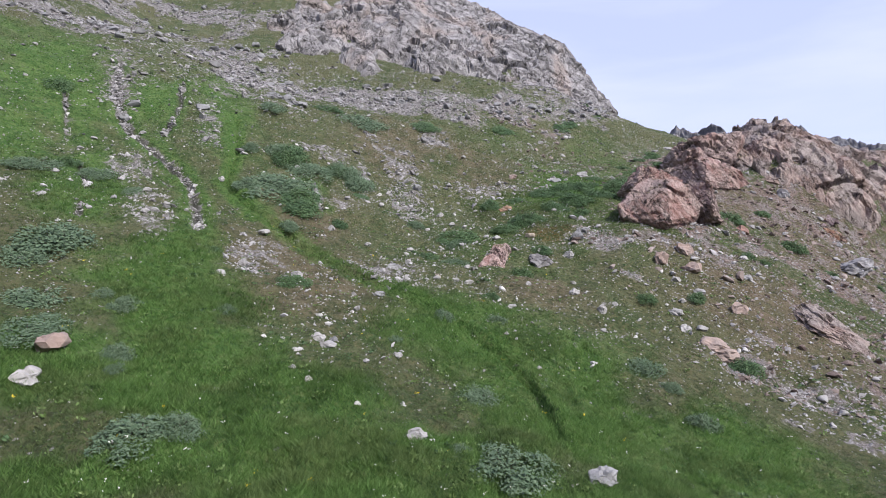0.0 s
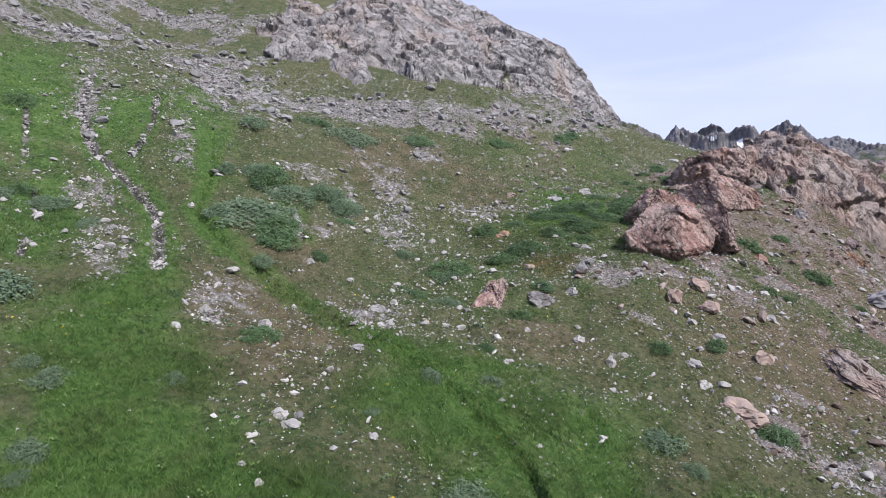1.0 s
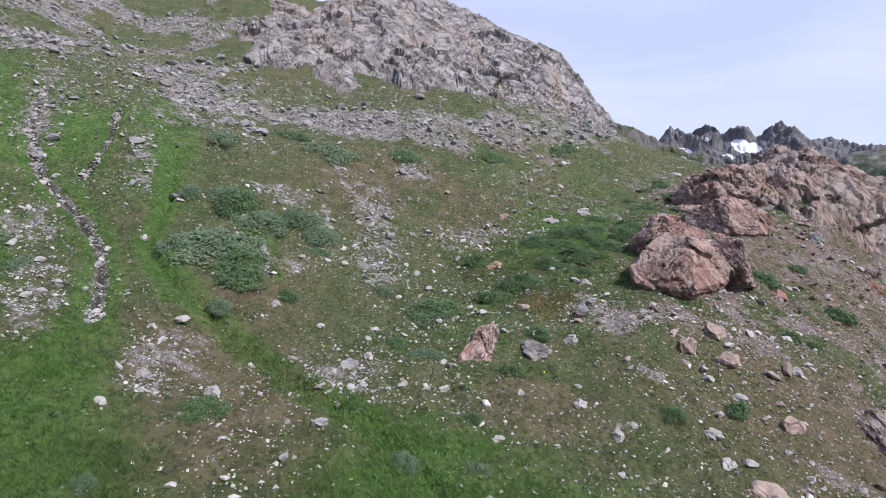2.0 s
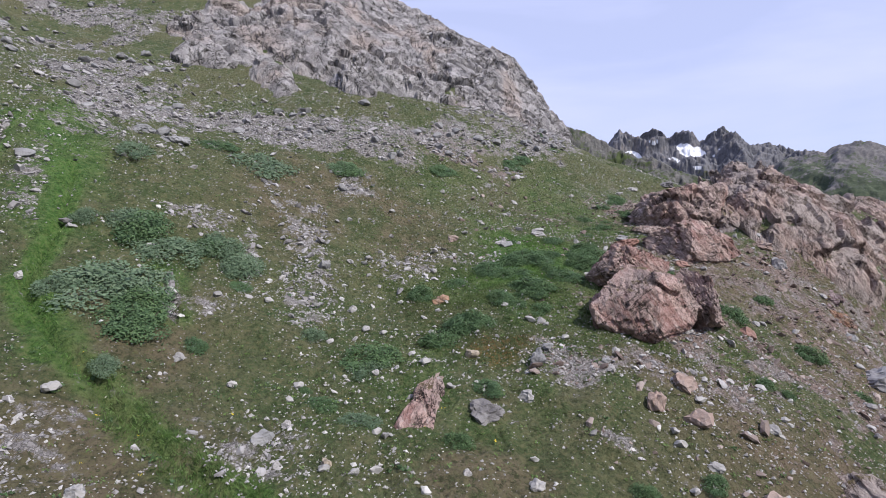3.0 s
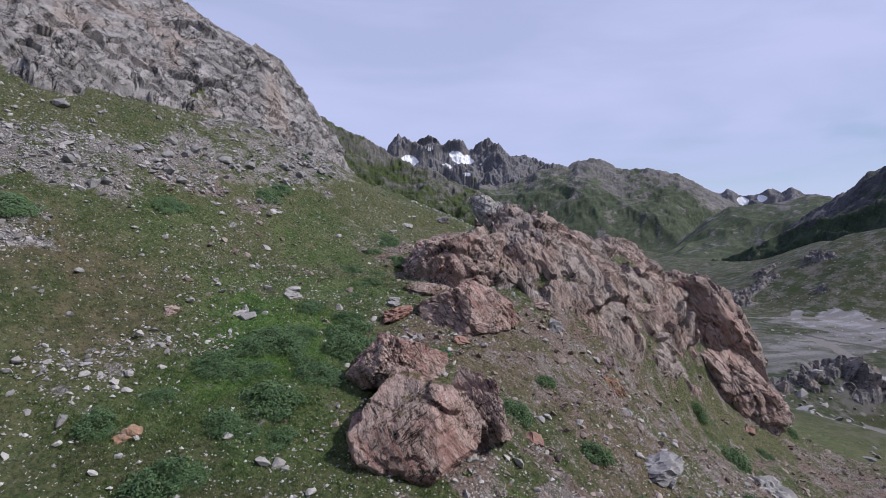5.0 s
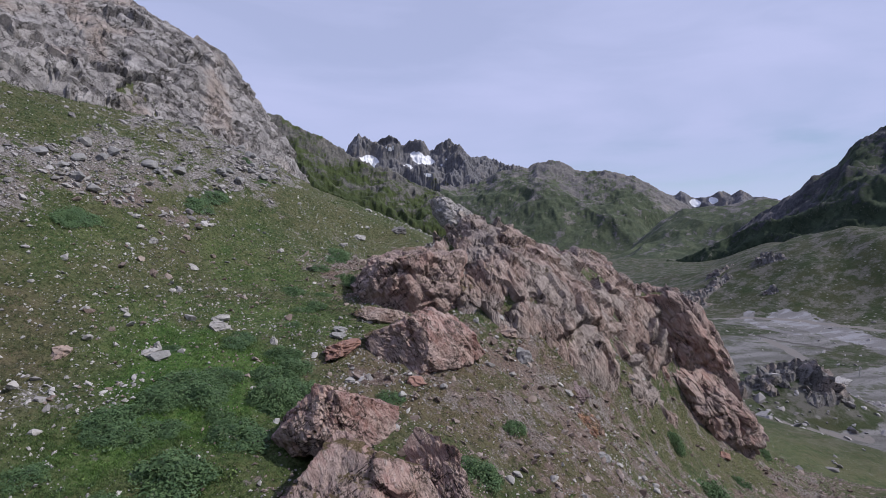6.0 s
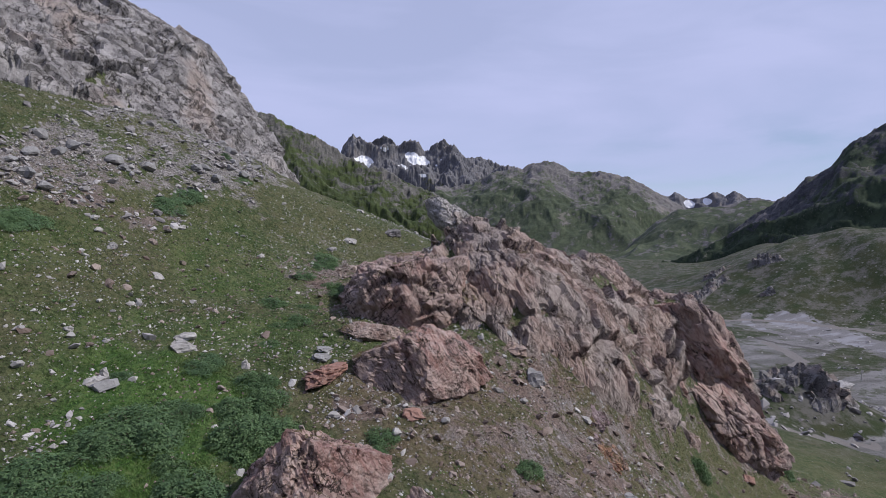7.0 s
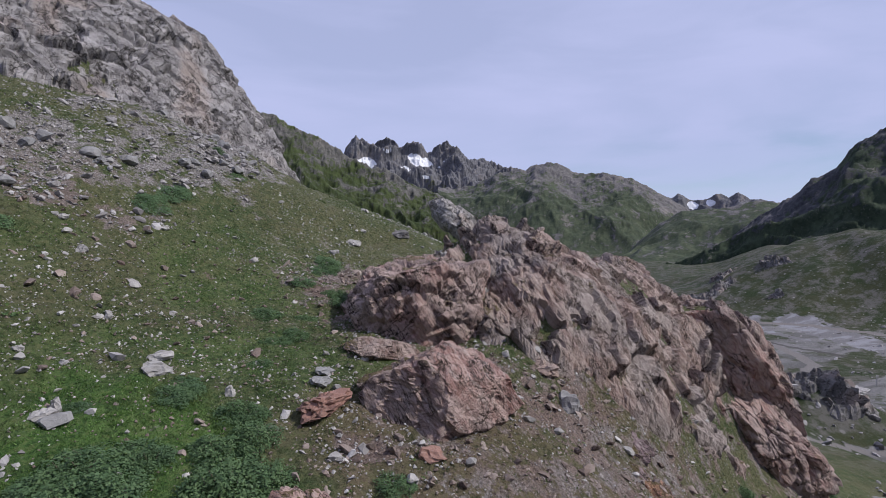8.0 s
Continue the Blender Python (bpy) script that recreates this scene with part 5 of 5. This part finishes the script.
def build_shrubs():
    rng = np.random.RandomState(5)
    kinds = {
        "willow": [shrub_meshes(100 + i, 3300, 0.027, WILLOW, 44) for i in range(5)],
        "alder": [shrub_meshes(200 + i, 3300, 0.028, ALDER, 44) for i in range(5)],
    }
    rows = []
    for places, kind, label, group in (
            (SHRUBS_MEADOW, "willow", "low silvery grey-green willow shrub in meadow grass", "shrubs of the lower meadow"),
            (SHRUBS_SLOPE, "mixed", "spreading grey-green willow shrub on the slope", "shrubs of the upper slope"),
            (SHRUBS_HOLLOW, "alder", "dense dark green alder bush in the grassy hollow", "bushes of the hollow"),
            (SHRUBS_THICKET, "alder", "leafy dark green bush of the thicket in the hollow", "bushes of the hollow"),
            (SHRUBS_KNOLL, "alder", "small bright green bush rooted among rubble", "bushes about the knoll"),
            (SHRUBS_FAR, "alder", "low spreading dark green bush on the grassy bench", "bushes of the bench")):
        for x, y, w, h in places:
            rows.append((x, y, w, h, kind, label, group))
    for n, (x, y, w, h, kind, label, group) in enumerate(rows):
        if kind == "mixed":
            kind = "willow" if n % 3 else "alder"
        crown, twigs = kinds[kind][n % 5]
        thing = tagged(new(kind + "_shrub"), label, "shrub", group)
        part("crown", crown, thing)
        part("branchwork", twigs, thing)
        z = float(rough_land(np.array([x]), np.array([y]))[0]) - 0.03
        east = float(land(x + 0.5, y) - land(x - 0.5, y))
        north = float(land(x, y + 0.5) - land(x, y - 0.5))
        lie = Vector((0, 0, 1)).rotation_difference(Vector((-east, -north, 1.25))).to_matrix().to_4x4()
        tall = min(max(h, 0.3 * w), 0.7 * w)
        thing.matrix_world = pose(x, y, z) @ lie @ pose(0, 0, 0, 0, 0, rng.uniform(0, 360)) @ Matrix.Diagonal((w * 1.05, w * 1.05, tall * 1.45, 1))


# ---- boulders ----
BOULDER_LABEL = {
    "pale": "pale grey granite boulder half sunk in turf",
    "grey": "blue-grey angular boulder lying in the grass",
    "rose": "pinkish grey boulder with a flat broken face",
    "red": "red-brown rock fragment on stony ground",
    "dark": "dark boulder with a pale lichened top",
    "tan": "buff sandy-coloured boulder among stones",
    "rust": "rust-stained orange rock beside a bush",
    "veined": "whitish grey veined rock jutting from rubble",
}


def build_boulders():
    rng = np.random.RandomState(9)
    meshes = {}
    for places, group in ((BOULDERS_MEADOW, "boulders of the lower meadow"), (BOULDERS_SLOPE, "boulders of the slope"),
                          (BOULDERS_KNOLL, "boulders about the knoll"), (BOULDERS_EAST, "stones below the red blocks")):
        for n, (x, y, w, h, kind) in enumerate(places):
            fine = 4 if w > 1.0 else 3
            key = (n % 4, kind, fine)
            if key not in meshes:
                meshes[key] = rock_mesh("boulder", (1, 0.85, 0.8), 60 + n % 4 * 7 + len(kind), STONE[kind], detail=fine, cuts=18, rough=0.03, lobes=0.4, facets=0.07)
            z = float(rough_land(np.array([x]), np.array([y]))[0])
            ob = tagged(new("boulder", meshes[key]), BOULDER_LABEL[kind], "boulder", group)
            tall = max(h, 0.45 * w) * 1.25
            ob.matrix_world = pose(x, y + 0.2 * w, z + 0.10 * tall, rng.uniform(-12, 12), rng.uniform(-12, 12), rng.uniform(-40, 40)) @ Matrix.Diagonal((w * 1.05, w, tall, 1))


# ---- loose stones, too many to count ----
def stone_shapes(count, seed, small):
    """Cut pebbles: octahedra for small ones, icosahedra for the rest."""
    rng = np.random.RandomState(seed)
    if small:
        p0 = np.array(((1, 0, 0), (0, 1, 0), (-1, 0, 0), (0, -1, 0), (0, 0, 1), (0, 0, -1)), float)
        faces = np.array(((0, 1, 4), (1, 2, 4), (2, 3, 4), (3, 0, 4), (1, 0, 5), (2, 1, 5), (3, 2, 5), (0, 3, 5)))
    else:
        bm = bmesh.new()
        bmesh.ops.create_icosphere(bm, subdivisions=1, radius=1.0)
        p0 = np.array([v.co[:] for v in bm.verts])
        faces = np.array([[v.index for v in f.verts] for f in bm.faces])
        bm.free()
    shapes = []
    for _ in range(count):
        p = p0 * rng.uniform(0.75, 1.2, (len(p0), 1)) + rng.normal(0, 0.12, p0.shape)
        for _ in range(0 if small else 5):
            n = rng.normal(size=3)
            n /= np.linalg.norm(n)
            p = p - np.maximum(0, p @ n - rng.uniform(0.4, 0.7))[:, None] * n
        shapes.append(p / np.abs(p).max(0) * np.array((0.5, rng.uniform(0.3, 0.48), rng.uniform(0.22, 0.42))))
    return shapes, faces


def strew(name, label, x, y, size, material, seed, lift=0.06, small=0.3):
    rng = np.random.RandomState(seed)
    z = rough_land(x, y)
    a = rng.uniform(0, 2 * np.pi, len(x))
    tip = rng.uniform(-0.5, 0.5, (len(x), 2))
    vs, fs, start = [], [], 0
    for tiny in (True, False):
        shapes, faces = stone_shapes(14, seed, tiny)
        which = np.where((size < small) == tiny, rng.randint(0, len(shapes), len(x)), -1)
        n = len(shapes[0])
        for k, shape in enumerate(shapes):
            i = np.nonzero(which == k)[0]
            p = shape[None] * size[i, None, None]
            c, s = np.cos(a[i])[:, None], np.sin(a[i])[:, None]
            px, py = p[..., 0] * c - p[..., 1] * s, p[..., 0] * s + p[..., 1] * c
            pz = p[..., 2] + px * tip[i, 0:1] + py * tip[i, 1:2]
            q = np.stack([px + x[i, None], py + y[i, None], pz + z[i, None] + lift * size[i, None]], -1)
            vs.append(q.reshape(-1, 3))
            fs.append((faces[None] + (start + np.arange(len(i)) * n)[:, None, None]).reshape(-1, 3))
            start += len(i) * n
    me = mesh_of(name, np.concatenate(vs), np.concatenate(fs), material, flat=True)
    return tagged(new(name, me), label, "stones", kind="stuff")


def loose(x, y, size, least, name, label, group, material, seed):
    """The largest of the strewn stones, each a thing of its own."""
    rng = np.random.RandomState(seed)
    meshes = [rock_mesh(name, (1, 0.8, 0.6), seed + 5 * i, material, detail=2, cuts=14, rough=0.04, lobes=0.45) for i in range(8)]
    pick = np.nonzero(size > least)[0]
    z = rough_land(x[pick], y[pick])
    for n, i in enumerate(pick):
        ob = tagged(new(name, meshes[n % 8]), label, "stone", group)
        s = float(size[i])
        ob.matrix_world = pose(float(x[i]), float(y[i]), float(z[n]) + 0.14 * s, rng.uniform(-20, 20), rng.uniform(-20, 20), rng.uniform(0, 360)) @ Matrix.Diagonal((s, s, s, 1))


def scatter(count, box, chance, seed):
    """Random places in a box of the plan, kept by a chance from 0 to 1."""
    rng = np.random.RandomState(seed)
    x, y = rng.uniform(box[0], box[1], count), rng.uniform(box[2], box[3], count)
    keep = rng.uniform(0, 1, count) < chance(x, y)
    return x[keep], y[keep]


def sizes(n, lo, hi, seed, power=2.2):
    u = np.random.RandomState(seed).uniform(0, 1, n)
    return lo * (1 - u * (1 - (lo / hi) ** power)) ** (-1 / power)


def in_view(x, y):
    a = np.arctan2(x, y)
    return (a > -0.80) & (a < 1.25)


def build_stones():
    def on_scree(x, y):
        _, scree, _, _, _, rill = zones(x, y)
        return in_view(x, y) * (0.04 + 0.96 * scree ** 1.5) * (x < 9 + 0.5 * (y - 45)) * (1 - smooth(cliff_inside(x, y) / 2 + 0.5))
    x, y = scatter(88000, (-48, 34, 36, 80), on_scree, 1)
    size = sizes(len(x), 0.12, 1.0, 2, 2.3)
    loose(x, y, size, 0.72, "scree_block", "angular grey block lying on the scree", "blocks on the scree", STONE["grey"], 81)
    x, y, size = x[size <= 0.72], y[size <= 0.72], size[size <= 0.72]
    strew("scree", "grey scree of angular blocks below the cliff", x, y, size, RUBBLE, 3)

    def on_knoll(x, y):
        _, scree, bare, red, _, _ = zones(x, y)
        return in_view(x, y) * np.clip(0.2 + 0.6 * scree + 0.25 * bare, 0, 1) * np.maximum(red, 0.9 * patch_mask(x, y, SCREE_EAST))
    x, y = scatter(115000, (5, 76, 20, 56), on_knoll, 4)
    strew("rubble", "reddish and grey rubble covering the knoll's flank", x, y, sizes(len(x), 0.07, 0.6, 5, 2.3), RUBBLE_RED, 6)

    def on_meadow(x, y):
        lush, scree, bare, red, gully, _ = zones(x, y)
        clump = smooth(1.2 * vnoise(x / 4, y / 4, 0.0 * x, 71) + 0.6 * vnoise(x / 11, y / 11, 0.0 * x, 72) + 0.35)
        return in_view(x, y) * np.clip(0.14 + 0.7 * clump + 0.9 * scree * (y < 36), 0, 1) * (1 - 0.72 * lush) * (1 - gully) * smooth((y - 13) / 14)
    x, y = scatter(100000, (-30, 36, 11, 66), on_meadow, 7)
    size = sizes(len(x), 0.06, 0.48, 8, 2.3)
    loose(x, y, size, 0.36, "stone", "pale weathered stone lying in thin turf", "stones in the turf", STONE["pale"], 82)
    x, y, size = x[size <= 0.36], y[size <= 0.36], size[size <= 0.36]
    strew("meadow_stones", "pale stones strewn through the thin turf", x, y, size, PEBBLE, 9)

    def in_streak(x, y):
        patch = np.maximum(patch_mask(x, y, SCREE) * (y < 40), 0.5 * patch_mask(x, y, SCREE_EAST) * (x < 16))
        return np.maximum(line_mask(x, y, STREAKS, 1.3), patch) * smooth(0.7 + 1.4 * vnoise(x / 0.8, y / 0.8, 0.0 * x, 77))
    x, y = scatter(70000, (-26, 18, 14, 58), in_streak, 23)
    strew("streak_stones", "small grey stones in streaks down the slope", x, y, sizes(len(x), 0.09, 0.42, 24, 2.4), STREAK, 25)

    def in_rill(x, y):
        return line_mask(x, y, RILLS, 0.95) * smooth(0.85 + 1.3 * vnoise(x / 0.9, y / 0.9, 0.0 * x, 78))
    x, y = scatter(34000, (-30, 0, 20, 48), in_rill, 10)
    strew("rill_stones", "pale stones filling the dry stream runnels", x, y, sizes(len(x), 0.12, 0.55, 11, 1.8), RUBBLE, 12)

    def on_mound(x, y):
        return np.exp(-((x - 140) / 20) ** 2 - ((y - 94) / 14) ** 2)
    x, y = scatter(30000, (-30, 0, 20, 48), in_rill, 19)
    strew("rill_pebbles", "whitish pebbles in the stream runnels", x, y, sizes(len(x), 0.10, 0.38, 20, 2.0), PEBBLE, 21)
    x, y = scatter(1600, (95, 185, 60, 125), on_mound, 13)
    strew("mound_rocks", "grey rocks of the mound on the valley floor", x, y, sizes(len(x), 0.8, 5.0, 14), RUBBLE, 15)
    x, y = scatter(2500, (60, 330, 40, 330), lambda x, y: 0.5 * smooth((np.hypot(x, y) - 75) / 20), 16)
    strew("valley_boulders", "boulders strewn over the valley floor", x, y, sizes(len(x), 0.5, 3.0, 17), RUBBLE, 18)


# ---- grass and herbs ----
def build_grass():
    rng = np.random.RandomState(31)
    px, py = [], []
    for cx, cy, r0, r1, a0, a1, n in ((0, 0, 9, 60, -0.78, 0.75, 190000), (8, 20, 12, 60, -0.35, 0.95, 110000)):
        a, r = rng.uniform(a0, a1, n), r0 * (r1 / r0) ** rng.uniform(0, 1, n)
        px.append(cx + r * np.sin(a))
        py.append(cy + r * np.cos(a))
    x, y = np.concatenate(px), np.concatenate(py)
    lush, scree, bare, red, gully, rill = zones(x, y)
    clump = 0.55 + 0.45 * vnoise(x / 1.3, y / 1.3, 0.0 * x, 81)
    keep = rng.uniform(0, 1, len(x)) < np.clip((0.45 + 0.6 * lush - 0.95 * scree - 0.35 * bare - 0.25 * red) * (0.5 + clump), 0.03, 1)
    x, y, lush, clump = x[keep], y[keep], lush[keep], clump[keep]
    z = rough_land(x, y) - 0.02
    blades = 3
    n = len(x) * blades
    bx, by = np.repeat(x, blades) + rng.normal(0, 0.06, n), np.repeat(y, blades) + rng.normal(0, 0.06, n)
    bz = np.repeat(z, blades)
    reach = np.hypot(bx - 6, by - 12)
    tall = (0.085 + 0.10 * np.repeat(lush * smooth((36 - y) / 14), blades)) * rng.uniform(0.5, 1.4, n) * (0.6 + 0.6 * np.repeat(clump, blades))
    wide = 0.006 + 0.0005 * reach
    a = rng.uniform(0, 2 * np.pi, n)
    ca, sa = np.cos(a), np.sin(a)
    lean = rng.uniform(0.3, 1.5, n) * tall
    la = rng.uniform(0, 2 * np.pi, n)
    v = np.stack([np.stack([bx - ca * wide, by - sa * wide, bz], 1), np.stack([bx + ca * wide, by + sa * wide, bz], 1),
                  np.stack([bx + lean * np.cos(la), by + lean * np.sin(la), bz + tall], 1)], 1).reshape(-1, 3)
    me = mesh_of("meadow_grass", v, np.arange(n * 3).reshape(n, 3), GRASS, {"lush": np.repeat(np.repeat(lush, blades), 3)})
    tagged(new("meadow_grass", me), "long green and straw-coloured alpine grass", "grass", kind="stuff")


def build_herbs():
    rng = np.random.RandomState(41)

    def clumps(name, label, count, box, chance, leaves, size, material, lift, seed):
        x, y = scatter(count, box, chance, seed)
        z = rough_land(x, y)
        n = len(x) * leaves
        a, tilt = rng.uniform(0, 2 * np.pi, n), rng.uniform(0.15, 1.1, n)
        out = np.stack([np.cos(a) * np.cos(tilt), np.sin(a) * np.cos(tilt), np.sin(tilt)], 1)
        base = np.stack([np.repeat(x, leaves), np.repeat(y, leaves), np.repeat(z, leaves)], 1) + rng.normal(0, size * 0.8, (n, 3)) * np.array((1, 1, 0.3))
        base[:, 2] += lift
        big = np.repeat(rng.uniform(0.6, 1.5, len(x)), leaves)
        v, f = leaf_quads(base, out, size * big * rng.uniform(0.7, 1.3, n), size * 0.32 * big, rng)
        tagged(new(name, mesh_of(name, v, f, material)), label, "plants", kind="stuff")

    def anywhere(x, y):
        lush, scree, bare, red, gully, rill = zones(x, y)
        return in_view(x, y) * (0.3 + 0.7 * smooth(1.5 * vnoise(x / 2.2, y / 2.2, 0.0 * x, 91))) * (1 - 0.8 * scree) * np.clip(18 / np.hypot(x, y), 0, 1) ** 1.5
    clumps("herbs", "leafy light green herbs among the grass", 16000, (-22, 28, 9, 52), anywhere, 8, 0.065, HERB, 0.04, 51)
    clumps("low_scrub", "dark low bilberry scrub patches in the turf", 14000, (-30, 30, 11, 60),
           lambda x, y: anywhere(x, y) * smooth(2.5 * vnoise(x / 2.3, y / 2.3, 0.0 * x, 95) - 0.35), 12, 0.075, ALDER, 0.05, 52)

    def spot(cx, cy, r):
        return lambda x, y: np.exp(-((x - cx) ** 2 + (y - cy) ** 2) / r ** 2)
    clumps("yellow_flowers", "yellow meadow flowers in a small patch", 900, (-16, 6, 9, 30),
           lambda x, y: np.maximum(spot(-3.0, 11.2, 0.5)(x, y), 0.04), 4, 0.05, YELLOW, 0.16, 53)
    clumps("white_flowers", "tiny white flower heads over the meadow", 4000, (-20, 22, 10, 40),
           lambda x, y: anywhere(x, y) * 0.6, 3, 0.035, WHITE, 0.2, 54)


def build_post():
    """Whitish wooden post with a board, far out on the valley floor."""
    x, y = POST
    z = float(land(np.array([x]), np.array([y]))[0])
    thing = tagged(new("signpost"), "whitish weathered post with a small board", "signpost")
    for name, size, at in (("pole", (0.22, 0.22, 3.2), (0, 0, 1.5)), ("board", (0.9, 0.08, 0.5), (0, -0.16, 2.7))):
        bm = bmesh.new()
        bmesh.ops.create_cube(bm, size=1.0)
        bmesh.ops.scale(bm, vec=size, verts=bm.verts)
        bmesh.ops.bevel(bm, geom=bm.edges[:], offset=0.02, segments=1, affect="EDGES")
        me = bpy.data.meshes.new(name)
        bm.to_mesh(me)
        bm.free()
        me.materials.append(STONE["pale"])
        ob = part(name, me, thing)
        ob.location = at
    thing.matrix_world = pose(x, y, z, 0, 0, -30)


POST = (199.5, 106.7)
build_post()
build_shrubs()
build_boulders()
build_stones()
build_grass()
build_herbs()
